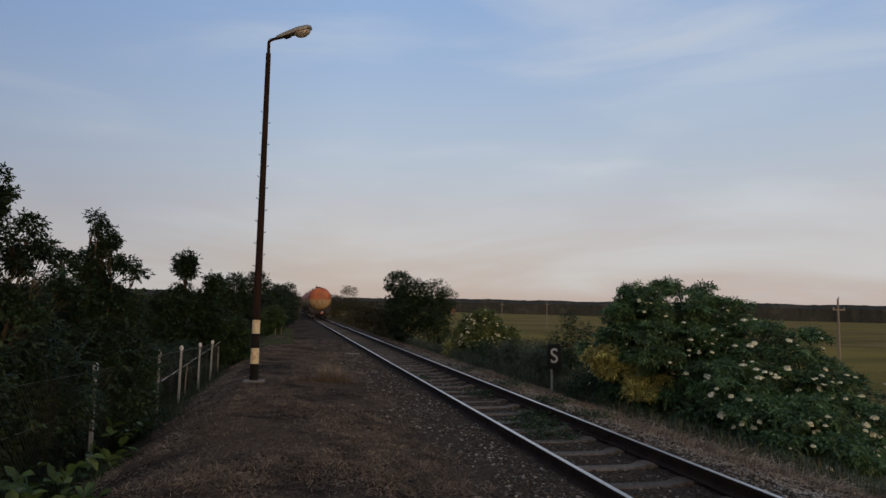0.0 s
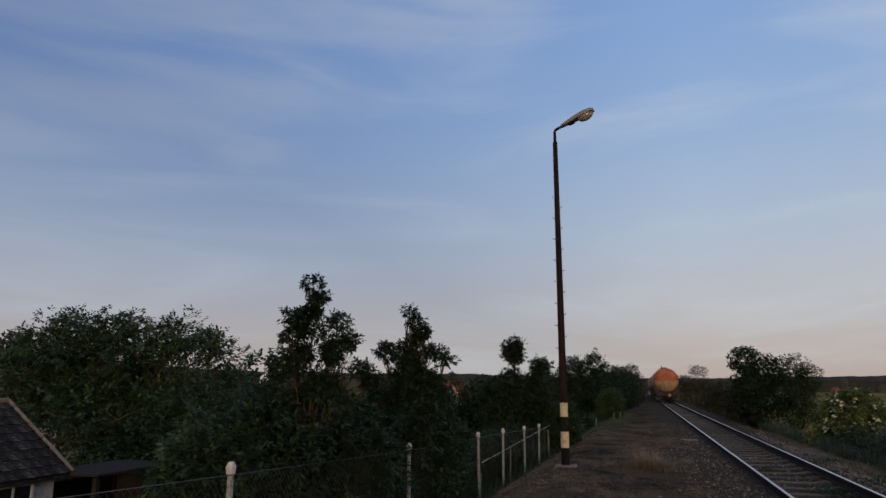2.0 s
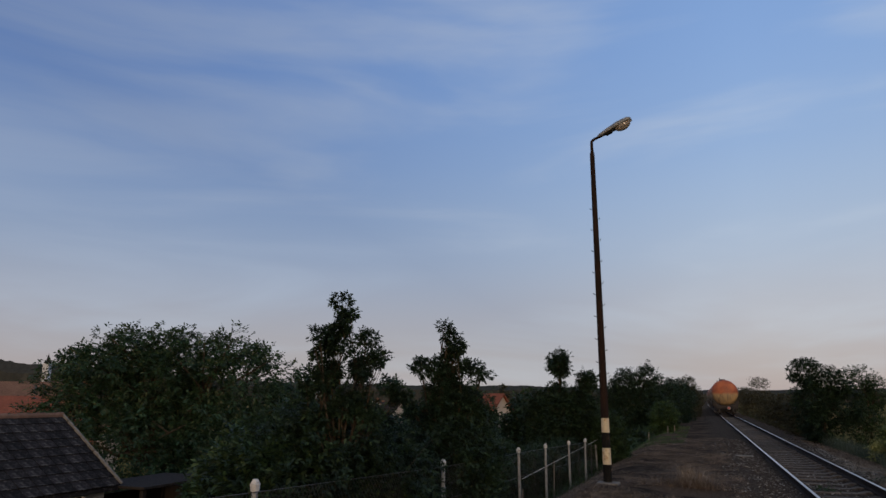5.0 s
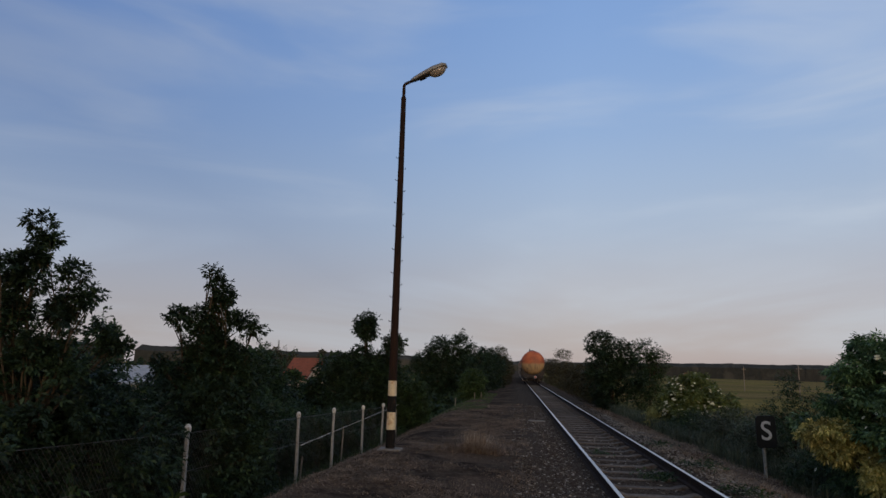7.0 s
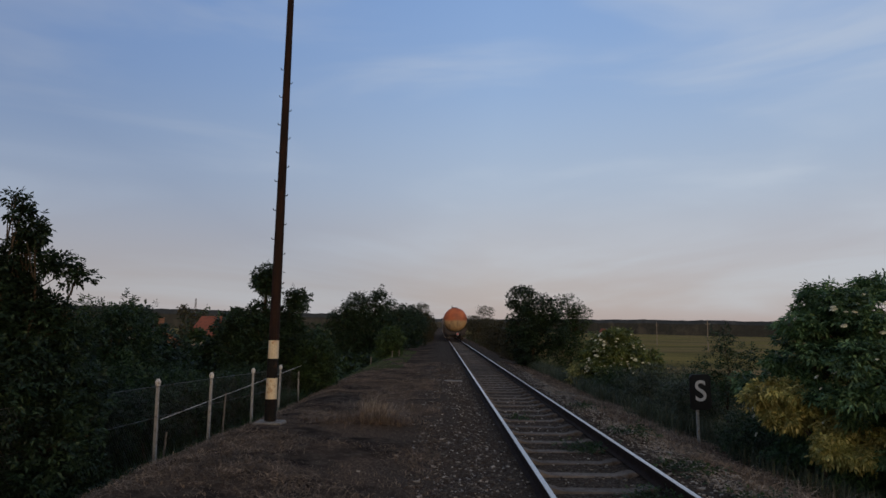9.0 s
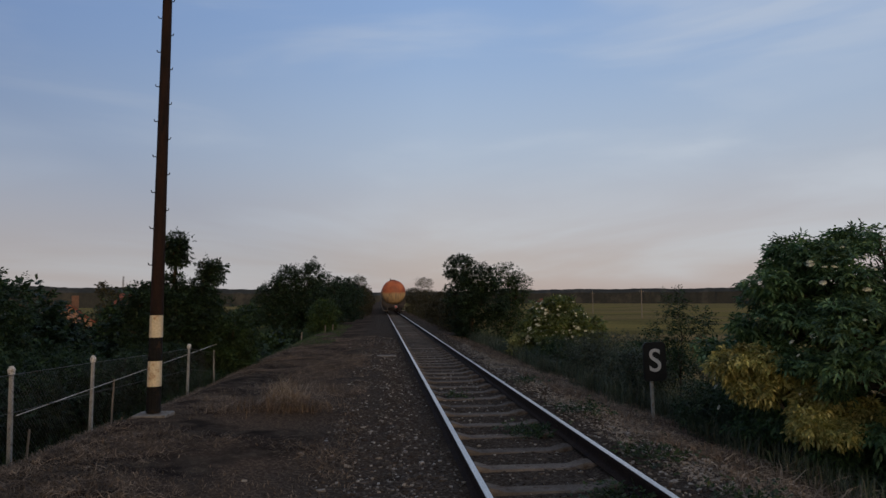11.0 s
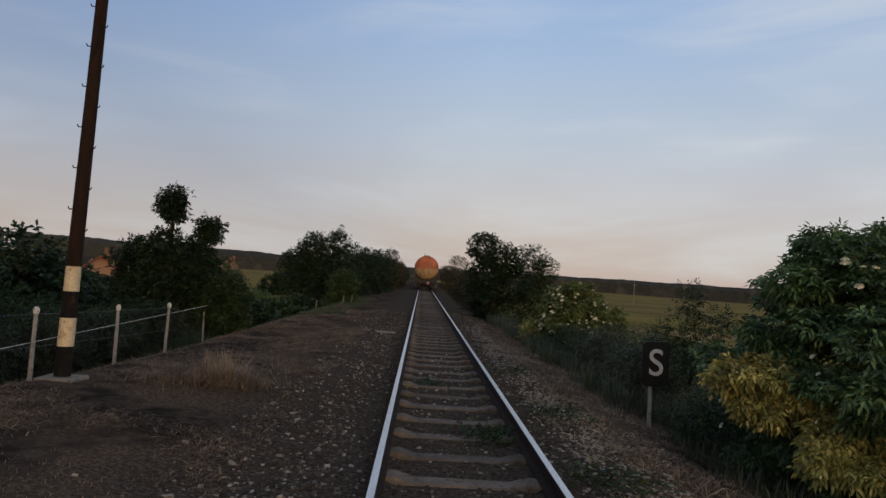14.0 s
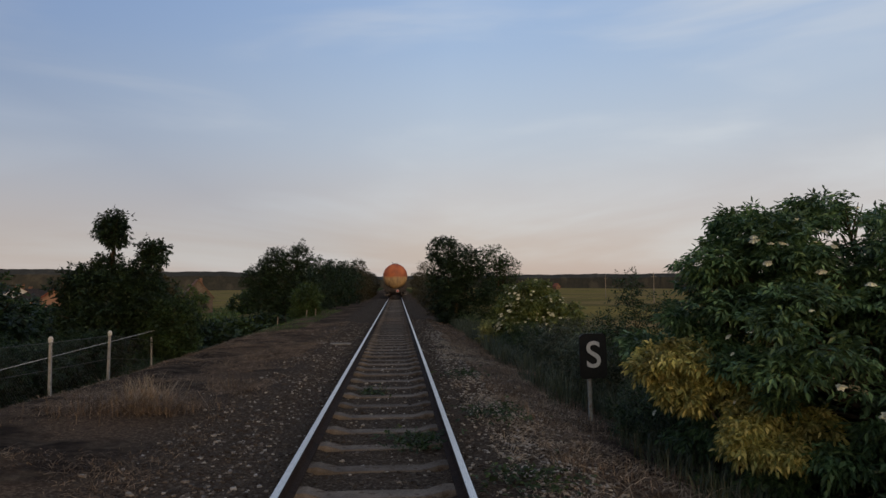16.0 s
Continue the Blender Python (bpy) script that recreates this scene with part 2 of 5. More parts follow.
M_GREASE = surface("wheel_steel", (0.05, 0.04, 0.035), (0.09, 0.07, 0.06), scale=3, rough=0.6, metal=0.6)
M_LIGHTSTEEL = surface("light_steel", (0.30, 0.26, 0.22), (0.40, 0.35, 0.30), scale=3, rough=0.6)
M_DISCRED = surface("disc_red", (0.62, 0.06, 0.04), (0.75, 0.10, 0.06), scale=5, rough=0.5, bump=0.1)
M_BRICKWALL = surface("old_brick_wall", (0.10, 0.078, 0.062), (0.17, 0.135, 0.11), (0.22, 0.19, 0.16), scale=2, rough=0.9)
M_DARKTILE = surface("dark_roof_tile", (0.014, 0.012, 0.012), (0.030, 0.025, 0.024), (0.075, 0.066, 0.060), scale=5, fine=60, rough=0.9, spread=0.35)
M_REDTILE = surface("red_roof_tile", (0.20, 0.070, 0.045), (0.28, 0.10, 0.065), (0.14, 0.065, 0.048), scale=1.2, fine=12, rough=0.9, stretch=(1, 1, 3))
M_BROWNTILE = surface("brown_roof_tile", (0.15, 0.085, 0.06), (0.22, 0.13, 0.09), scale=1.2, fine=12, rough=0.9)
M_WHITEWALL = surface("whitewash", (0.52, 0.54, 0.57), (0.66, 0.67, 0.69), (0.38, 0.38, 0.38), scale=1.5, rough=0.9)
M_ORANGEWALL = surface("orange_wall", (0.34, 0.20, 0.14), (0.41, 0.245, 0.175), scale=0.8, rough=0.9)
M_PALEWALL = surface("pale_wall", (0.42, 0.36, 0.30), (0.52, 0.45, 0.38), scale=0.8, rough=0.9)
M_WINDOW = surface("dark_glass", (0.015, 0.017, 0.02), (0.03, 0.033, 0.036), scale=2, rough=0.15, bump=0.02)
M_DARKWOOD = surface("dark_boards", (0.022, 0.018, 0.016), (0.045, 0.036, 0.030), scale=3, rough=0.85, stretch=(6, 6, 1))
M_FARWOOD = surface("far_woods", (0.034, 0.037, 0.034), (0.048, 0.049, 0.044), (0.062, 0.060, 0.052), scale=0.02, fine=0.3, rough=1.0, bump=0.0)
M_TIMBER = surface("grey_timber", (0.20, 0.17, 0.14), (0.30, 0.26, 0.22), scale=4, rough=0.9, stretch=(4, 4, 0.4))


def tank_paint():
    m, n, l, p = nodes_of("tank_paint")
    co = n.new("ShaderNodeTexCoord").outputs["Object"]
    sep = n.new("ShaderNodeSeparateXYZ")
    l.new(co, sep.inputs[0])
    big = noise_node(n, l, co, 0.9, 5, 0.6)
    streak = noise_node(n, l, co, 2.2, 4, 0.6, (1.6, 1.6, 0.25))
    upper = ramp_node(n, l, big, [(0.3, (0.16, 0.038, 0.014)), (0.55, (0.34, 0.085, 0.026)), (0.75, (0.44, 0.13, 0.04))])
    lower = ramp_node(n, l, streak, [(0.3, (0.13, 0.090, 0.055)), (0.5, (0.30, 0.20, 0.10)), (0.7, (0.40, 0.27, 0.13))])
    add = n.new("ShaderNodeMath")
    add.operation = "MULTIPLY_ADD"
    l.new(big, add.inputs[0])
    add.inputs[1].default_value = 0.35
    l.new(sep.outputs["Z"], add.inputs[2])
    col = mix_node(n, l, range_node(n, l, add.outputs[0], 2.66, 3.02), lower, upper)
    l.new(col, p.inputs["Base Color"])
    p.inputs["Roughness"].default_value = 0.55
    bump_node(n, l, p, streak, 0.15, 0.01)
    return m


M_TANK = tank_paint()


def ground_material():
    m, n, l, p = nodes_of("trackside_ground")
    co = n.new("ShaderNodeNewGeometry").outputs["Position"]
    sep = n.new("ShaderNodeSeparateXYZ")
    l.new(co, sep.inputs[0])
    X, Y = sep.outputs["X"], sep.outputs["Y"]
    big = noise_node(n, l, co, 0.55, 5, 0.6)
    mid = noise_node(n, l, co, 3.2, 5, 0.65)
    fine = noise_node(n, l, co, 26, 4, 0.7)
    gran = noise_node(n, l, co, 90, 2, 0.6)
    soil = ramp_node(n, l, mid, [(0.30, (0.016, 0.013, 0.012)), (0.46, (0.040, 0.031, 0.026)), (0.58, (0.072, 0.056, 0.043)), (0.70, (0.125, 0.095, 0.070))])
    grit = ramp_node(n, l, fine, [(0.25, (0.020, 0.016, 0.014)), (0.50, (0.068, 0.053, 0.042)), (0.75, (0.19, 0.158, 0.132))])
    green = ramp_node(n, l, mid, [(0.3, (0.020, 0.034, 0.015)), (0.7, (0.055, 0.070, 0.026))])
    dryg = ramp_node(n, l, fine, [(0.30, (0.042, 0.030, 0.022)), (0.5, (0.105, 0.074, 0.054)), (0.72, (0.21, 0.150, 0.108))])
    # dry grass patches on the soil
    c = mix_node(n, l, range_node(n, l, big, 0.44, 0.56, 0, 0.95), soil, dryg)

    def wobble(axis, amount):
        w = n.new("ShaderNodeMath")
        w.operation = "MULTIPLY_ADD"
        l.new(big, w.inputs[0])
        w.inputs[1].default_value = amount
        l.new(axis, w.inputs[2])
        return w.outputs[0]
    xw = wobble(X, 1.4)
    # gravel strip beside and below the track
    left = range_node(n, l, xw, -2.3, -1.2)
    right = range_node(n, l, xw, 2.2, 3.6, 1, 0)
    both = n.new("ShaderNodeMath")
    both.operation = "MULTIPLY"
    l.new(left, both.inputs[0])
    l.new(right, both.inputs[1])
    c = mix_node(n, l, both.outputs[0], c, grit)
    # green beyond the banks
    c = mix_node(n, l, range_node(n, l, xw, -5.2, -6.3), c, green)
    c = mix_node(n, l, range_node(n, l, xw, 3.9, 5.2), c, green)
    # fields in strips
    fx = noise_node(n, l, co, 1.0, 2, 0.5, (0.012, 0.035, 0.0))
    field = ramp_node(n, l, fx, [(0.30, (0.145, 0.125, 0.04)), (0.42, (0.30, 0.225, 0.075)), (0.5, (0.165, 0.135, 0.05)), (0.58, (0.31, 0.21, 0.10)), (0.7, (0.21, 0.17, 0.06))])
    grain = mix_node(n, l, range_node(n, l, mid, 0.3, 0.7, 0.0, 0.35), field, (0.05, 0.06, 0.025))
    c = mix_node(n, l, range_node(n, l, xw, 9, 17), c, grain)
    c = mix_node(n, l, range_node(n, l, xw, -16, -26), c, grain)
    c = mix_node(n, l, range_node(n, l, gran, 0.3, 0.7, 0.0, 0.4), c, (0.03, 0.025, 0.02))
    l.new(c, p.inputs["Base Color"])
    p.inputs["Roughness"].default_value = 0.95
    p.inputs["Specular IOR Level"].default_value = 0.0
    hs = n.new("ShaderNodeMath")
    hs.operation = "ADD"
    l.new(fine, hs.inputs[0])
    l.new(mid, hs.inputs[1])
    bump_node(n, l, p, hs.outputs[0], 0.8, 0.05)
    return m


M_GROUND = ground_material()

# ---- mesh helpers ----
def interp(v, table):
    return float(np.interp(v, [a for a, b in table], [b for a, b in table]))


def thing(name, label, category, group="", at=(0, 0, 0), kind=""):
    ob = new(name)
    ob.empty_display_size = 0.2
    ob.location = at
    return tagged(ob, label, category, group, kind)


def part(name, bm, material, parent, label="", at=None, smooth=False):
    me = bpy.data.meshes.new(name)
    if smooth:
        for f in bm.faces:
            f.smooth = True
    bm.to_mesh(me)
    bm.free()
    me.materials.append(material)
    return hang(name, me, parent, label, at)


def hang(name, me, parent, label="", at=None, m=None):
    ob = new(name, me)
    ob.parent = parent
    if at is not None:
        ob.location = at
    if m is not None:
        ob.matrix_basis = m
    if label:
        ob["label"] = label
    return ob


def raw_mesh(name, verts, faces, material, smooth=False):
    """A mesh from arrays; faces all of one size."""
    me = bpy.data.meshes.new(name)
    verts, faces = np.asarray(verts, np.float32), np.asarray(faces, np.int32)
    k = faces.shape[1]
    me.vertices.add(len(verts))
    me.vertices.foreach_set("co", verts.ravel())
    me.loops.add(faces.size)
    me.loops.foreach_set("vertex_index", faces.ravel())
    me.polygons.add(len(faces))
    me.polygons.foreach_set("loop_start", np.arange(0, faces.size, k, dtype=np.int32))
    me.polygons.foreach_set("use_smooth", np.full(len(faces), smooth, dtype=bool))
    me.update(calc_edges=True)
    me.validate()
    me.materials.append(material)
    return me


def box(bm, size, at, bevel=0.0, rot=None):
    r = bmesh.ops.create_cube(bm, size=1)
    m = Matrix.Translation(at) @ (rot.to_4x4() if rot else Matrix()) @ Matrix.Diagonal((*size, 1))
    bmesh.ops.transform(bm, matrix=m, verts=r["verts"])
    if bevel:
        es = list({e for v in r["verts"] for e in v.link_edges})
        bmesh.ops.bevel(bm, geom=es, offset=bevel, segments=2, profile=0.6, affect="EDGES")
    return bm


def tube(bm, a, b, r0, r1=None, seg=10, caps=True):
    a, b = Vector(a), Vector(b)
    d = b - a
    m = Matrix.Translation((a + b) / 2) @ d.to_track_quat("Z", "Y").to_matrix().to_4x4()
    bmesh.ops.create_cone(bm, cap_ends=caps, segments=seg, radius1=r0, radius2=r0 if r1 is None else r1, depth=d.length, matrix=m)
    return bm


def revolve(bm, profile, axis_from, axis_to, seg=32):
    """A turned body: profile of (along 0..1, radius)."""
    a, b = Vector(axis_from), Vector(axis_to)
    q = (b - a).to_track_quat("Z", "Y")
    ln = (b - a).length
    rings = []
    for t, r in profile:
        rings.append([bm.verts.new(a + q @ Vector((r * math.cos(2 * math.pi * i / seg), r * math.sin(2 * math.pi * i / seg), t * ln))) for i in range(seg)])
    for p, q2 in zip(rings, rings[1:]):
        for i in range(seg):
            bm.faces.new((p[i], p[(i + 1) % seg], q2[(i + 1) % seg], q2[i]))
    bm.faces.new(list(reversed(rings[0])))
    bm.faces.new(rings[-1])
    return bm


# ---- ground ----
CREST = [(-40, 0.34), (8, 0.34), (14, 0.30), (17.9, 0.25), (20.5, 0.10), (24, 0.04), (29, 0.01), (40, -0.01), (60, -0.03)]
FENCE_FOOT = [(-10, -0.20), (8.6, -0.30), (13.7, -0.50), (18.2, -0.60), (23, -0.64), (30, -0.70), (45, -0.85)]


def ground_z(x, y, rough=True):
    c, f = interp(y, CREST), interp(y, FENCE_FOOT)
    sec = [(-400, -5.0), (-60, -4.2), (-30, -3.2), (-13, -2.1), (-9, -1.2), (-6.7, f), (-6.1, f + (c - f) * 0.30), (-5.5, f + (c - f) * 0.75), (-4.9, c), (-3.2, c * 0.8), (-2.0, 0.09), (-1.5, 0.06), (-0.85, 0.035), (-0.62, -0.062), (0.62, -0.062), (0.85, 0.035), (1.5, 0.03), (1.9, -0.04), (3.0, -0.26), (5.0, -0.85), (8.5, -2.2), (30, -2.5), (400, -4.0)]
    z = interp(x, sec)
    if rough:
        near = math.exp(-((abs(x) - 4) / 9) ** 2) if abs(x) > 4 else 1.0
        damp = 0.3 if abs(x) < 1.4 else 1.0
        z += near * damp * (0.05 * noise.noise(Vector((x * 0.9, y * 0.9, 0))) + 0.025 * noise.noise(Vector((x * 3.1, y * 3.1, 5))))
        if abs(x) > 14:
            z += 0.35 * noise.noise(Vector((x * 0.04, y * 0.04, 2)))
    return z


def build_ground():
    xs = np.concatenate([[-3000, -1800, -1000, -600, -380, -240, -160, -110, -80, -60, -45, -34, -26, -20, -16, -13], np.arange(-11, -1.7, 0.2), np.arange(-1.7, 1.7, 0.1), np.arange(1.7, 9.01, 0.2), [10, 11.5, 13.5, 16, 20, 26, 34, 45, 60, 80, 110, 160, 240, 380, 600, 1000, 1800, 3000]])
    ys = np.concatenate([[-400, -200, -100, -50, -25, -12, -6, -2], np.arange(0, 46, 0.25), np.arange(46, 80, 1.0), [82, 86, 92, 100, 112, 126, 145, 170, 200, 240, 300, 380, 500, 700, 1000, 1600, 2600, 3600]])
    vs = [(x, y, ground_z(x, y)) for y in ys for x in xs]
    nx = len(xs)
    i = np.arange(len(ys) - 1)[:, None] * nx + np.arange(nx - 1)[None, :]
    i = i.ravel()
    me = raw_mesh("ground", vs, np.stack([i, i + 1, i + nx + 1, i + nx], 1), M_GROUND, True)
    return tagged(new("ground", me), "dry brown trackside soil with gravel and fields beyond", "ground", kind="structure")


build_ground()

# ---- plants ----
def unit(a):
    return a / np.maximum(np.linalg.norm(a, axis=-1, keepdims=True), 1e-6)


def sprigs(rng, pos, way, leaflets, length, leaf, width, droop=0.25, spread=0.9, fine=True):
    """Twigs at pos pointing along way, each with folded pointed leaflets: arrays of vertices and triangles."""
    N = len(pos)
    way = unit(way + rng.normal(0, 0.25, (N, 3)))
    up = unit(np.array([0, 0, 1.0]) + rng.normal(0, 0.35, (N, 3)))
    side = unit(np.cross(way, up))
    down = np.array([0, 0, 1.0])
    vs = []
    for j in range(leaflets):
        f = (j // 2 + 1) / ((leaflets + 1) // 2)
        s = 0.0 if (leaflets % 2 and j == leaflets - 1) else (1.0 if j % 2 else -1.0)
        ln = leaf * rng.uniform(0.7, 1.2, (N, 1))
        base = pos + way * (f * length) - down * droop * (f * f * length * 0.6)
        d = unit(way * (1.0 if s == 0 else 0.55) + side * s * spread - down * droop + rng.normal(0, 0.22, (N, 3)))
        b = unit(np.cross(d, up) + rng.normal(0, 0.2, (N, 3))) * (width / leaf * 0.5) * ln
        lift = np.cross(unit(b), d) * ln * 0.07
        q1, q2 = base + d * ln * 0.28 + lift, base + d * ln * 0.62 + lift
        tip = base + d * ln - down * 0.12 * ln
        if fine:
            vs += [base, q1 + b * 0.92, q2 + b * 0.85, tip, q2 - b * 0.85, q1 - b * 0.92]
        else:
            vs += [base, (q1 + q2) / 2 + b, tip, (q1 + q2) / 2 - b]
    v = np.stack(vs, 1).reshape(-1, 3)
    if not fine:
        q = np.arange(N * leaflets) * 4
        return v, np.concatenate([np.stack([q, q + 1, q + 2], 1), np.stack([q, q + 2, q + 3], 1)])
    q = np.arange(N * leaflets) * 6
    tri = np.concatenate([np.stack([q, q + 1, q + 2], 1), np.stack([q, q + 2, q + 3], 1), np.stack([q, q + 3, q + 4], 1), np.stack([q, q + 4, q + 5], 1)])
    return v, tri


def crown_points(rng, blobs, count, shell=0.55, clump=0.0, per=1, tier=1.0):
    """Twig places and directions: round leafy puffs spread over a group of ellipsoids, with gaps between."""
    size = np.array([(b[3] * b[4] + b[3] * b[5] + b[4] * b[5]) for b in blobs])
    nums = np.maximum((count * size / size.sum() / per).astype(int), 3)
    P, W = [], []
    for b, k in zip(blobs, nums):
        c, r = np.array(b[:3]), np.array(b[3:6])
        d = unit(rng.normal(0, 1, (k, 3)))
        rad = rng.uniform(shell ** 2, 1.0, (k, 1)) ** 0.5
        lump = 0.98 + 0.13 * np.sin(d[:, :1] * 5 + b[0] * 3) * np.cos(d[:, 1:2] * 4.3 + b[1]) + 0.07 * np.sin(d[:, 2:3] * 9 + b[2])
        puff = c + d * r * rad * lump
        out = unit(rng.normal(0, 1, (k * per, 3)))
        wide = clump * rng.uniform(0.6, 1.5, (k, 1)).repeat(per, 0)
        P.append(np.repeat(puff, per, 0) + out * (1, 1, tier) * wide * rng.uniform(0.3, 1.0, (k * per, 1)))
        W.append(out * 0.8 + np.repeat(d, per, 0) * 0.5 + np.array([0, 0, 0.15]))
    return np.concatenate(P), unit(np.concatenate(W))


def limb_mesh(rng, foot, blobs, r0):
    """A tapered trunk that forks into limbs, one towards each mass of the crown, with twigs."""
    bm = bmesh.new()
    foot = Vector(foot)
    top = max(b[2] for b in blobs)
    cx = sum(b[0] for b in blobs) / len(blobs)
    cy = sum(b[1] for b in blobs) / len(blobs)
    fork = Vector((foot.x * 0.6 + cx * 0.4, foot.y * 0.6 + cy * 0.4, foot.z + (top - foot.z) * 0.38))
    midp = (foot + fork) / 2 + Vector((rng.normal(0, r0), rng.normal(0, r0), 0))
    tube(bm, foot, midp, r0 * 1.25, r0, 8)
    tube(bm, midp, fork, r0, r0 * 0.8, 8)
    for b in blobs:
        c = Vector(b[:3])
        bend = fork.lerp(c, 0.5) + Vector((rng.normal(0, 0.12), rng.normal(0, 0.12), 0.1))
        tube(bm, fork, bend, r0 * 0.55, r0 * 0.4, 6)
        tube(bm, bend, c + Vector((0, 0, b[5] * 0.6)), r0 * 0.4, r0 * 0.12, 5)
        for k in range(4):
            a = rng.uniform(0, 6.28)
            e = c + Vector((math.cos(a) * b[3] * 0.8, math.sin(a) * b[4] * 0.8, rng.uniform(-0.3, 0.7) * b[5]))
            tube(bm, bend.lerp(c, rng.uniform(0.2, 0.9)), e, r0 * 0.22, r0 * 0.06, 4)
    return bm


def plant(name, label, category, foot, blobs, count, leaf, material, seed, leaflets=5, width=0.45, twig=0.12, trunk=0.06, clump=0.1, per=3, shell=0.5, group="", droop=0.25, tier=1.0, fine=False):
    rng = np.random.default_rng(seed)
    x, y = foot
    z = ground_z(x, y, False) - 0.05
    root = thing(name, label, category, group, (x, y, z))
    loc = [(b[0] - x, b[1] - y, b[2] - z, *b[3:6]) for b in blobs]
    part("trunk", limb_mesh(rng, (0, 0, 0), loc, trunk), M_BARK, root, smooth=True)
    P, W = crown_points(rng, loc, count, shell, clump, per, tier)
    keep = P[:, 2] > 0.02
    v, t = sprigs(rng, P[keep], W[keep], leaflets, twig, leaf, leaf * width, droop, fine=fine)
    hang("crown", raw_mesh("crown", v, t, material), root)
    return root


def blades(rng, xy, height, width, lean=0.3):
    """Grass: one curved blade of two joints at each place."""
    N = len(xy)
    z = np.array([ground_z(x, y, True) for x, y in xy]) - 0.01
    base = np.column_stack([xy, z])
    h = height * rng.uniform(0.5, 1.25, (N, 1))
    a = rng.uniform(0, 2 * np.pi, N)
    d = np.column_stack([np.cos(a), np.sin(a), np.zeros(N)])
    s = np.column_stack([-np.sin(a), np.cos(a), np.zeros(N)]) * width
    up = np.array([0, 0, 1.0])
    ln = rng.uniform(0, lean, (N, 1)) * 2
    m = base + (up * 0.6 + d * ln * 0.35) * h
    t = base + (up * (1 - 0.3 * ln) + d * ln) * h
    v = np.stack([base - s, base + s, m + s * 0.7, m - s * 0.7, t], 1).reshape(-1, 3)
    q = np.arange(N) * 5
    tri = np.concatenate([np.stack([q, q + 1, q + 2], 1), np.stack([q, q + 2, q + 3], 1), np.stack([q + 3, q + 2, q + 4], 1)])
    return v, tri


def scatter(rng, n, x0, x1, y0, y1, scale, cut, off=0.0):
    xy = np.column_stack([rng.uniform(x0, x1, n), rng.uniform(y0, y1, n)])
    k = [noise.noise(Vector((x * scale, y * scale, off))) + rng.uniform(-0.15, 0.15) > cut for x, y in xy]
    return xy[np.array(k)]

# ---- railway track ----
TRACK_FROM, TRACK_TO, PITCH = -14.0, 262.0, 0.855


def build_track():
    track = thing("railway_track", "single railway track on worn concrete sleepers", "railway track", kind="structure")
    prof = [(-0.07, 0), (-0.07, 0.012), (-0.018, 0.028), (-0.010, 0.045), (-0.010, 0.118), (-0.036, 0.130), (-0.036, 0.158), (-0.030, 0.166), (0.030, 0.166), (0.036, 0.158), (0.036, 0.130), (0.010, 0.118), (0.010, 0.045), (0.018, 0.028), (0.07, 0.012), (0.07, 0)]
    for x in (-0.7525, 0.7525):
        bm = bmesh.new()
        a = [bm.verts.new((px, TRACK_FROM, pz)) for px, pz in prof]
        b = [bm.verts.new((px, TRACK_TO, pz)) for px, pz in prof]
        k = len(prof)
        for i in range(k):
            bm.faces.new((a[i], a[(i + 1) % k], b[(i + 1) % k], b[i]))
        bm.faces.new(a)
        bm.faces.new(list(reversed(b)))
        bmesh.ops.recalc_face_normals(bm, faces=bm.faces)
        rail = part("rail", bm, M_RAILSIDE, track, "rusty steel rail with a bright worn top", (x, 0, 0.004))
        bm = bmesh.new()
        box(bm, (0.058, TRACK_TO - TRACK_FROM, 0.004), (0, (TRACK_TO + TRACK_FROM) / 2, 0.1685))
        part("running_surface", bm, M_RAILTOP, rail, "polished steel running surface")
        # joint bars
        for jy in (12.2, 37.2):
            bm = bmesh.new()
            for s in (-1, 1):
                box(bm, (0.022, 0.72, 0.075), (s * 0.024, jy, 0.080), 0.006)
                for bolt in (-0.26, -0.1, 0.1, 0.26):
                    tube(bm, (s * 0.03, jy + bolt, 0.08), (s * 0.055, jy + bolt, 0.08), 0.016, seg=6)
            part("joint_bar", bm, M_RAILSIDE, rail)
    # sleeper: high at the rail seats, hollow in the middle
    outline = [(-1.25, -0.05), (-1.2, -0.005), (-0.60, 0.006), (-0.44, -0.040), (0.44, -0.040), (0.60, 0.006), (1.2, -0.005), (1.25, -0.05)]
    bm = bmesh.new()
    rows = []
    for dy, dz in ((-0.135, -0.20), (-0.118, -0.030), (-0.10, 0.0), (0.10, 0.0), (0.118, -0.030), (0.135, -0.20)):
        rows.append([bm.verts.new((x, dy, z + dz)) for x, z in outline])
    for p, q in zip(rows, rows[1:]):
        for i in range(len(outline) - 1):
            bm.faces.new((p[i], p[i + 1], q[i + 1], q[i]))
    for col in (0, -1):
        f = [r[col] for r in rows]
        bm.faces.new(f if col == 0 else list(reversed(f)))
    bmesh.ops.recalc_face_normals(bm, faces=bm.faces)
    me = bpy.data.meshes.new("sleeper")
    bm.to_mesh(me)
    bm.free()
    me.materials.append(M_SLEEPER)
    rng = random.Random(4)
    for i in range(-16, int((TRACK_TO - 4) / PITCH)):
        y = SLEEPER_0 + i * PITCH
        if i < 290:
            hang("sleeper", me, track, at=(rng.uniform(-0.015, 0.015), y + rng.uniform(-0.02, 0.02), rng.uniform(-0.012, 0.004)))
    return track


SLEEPER_0 = 5.46
track = build_track()


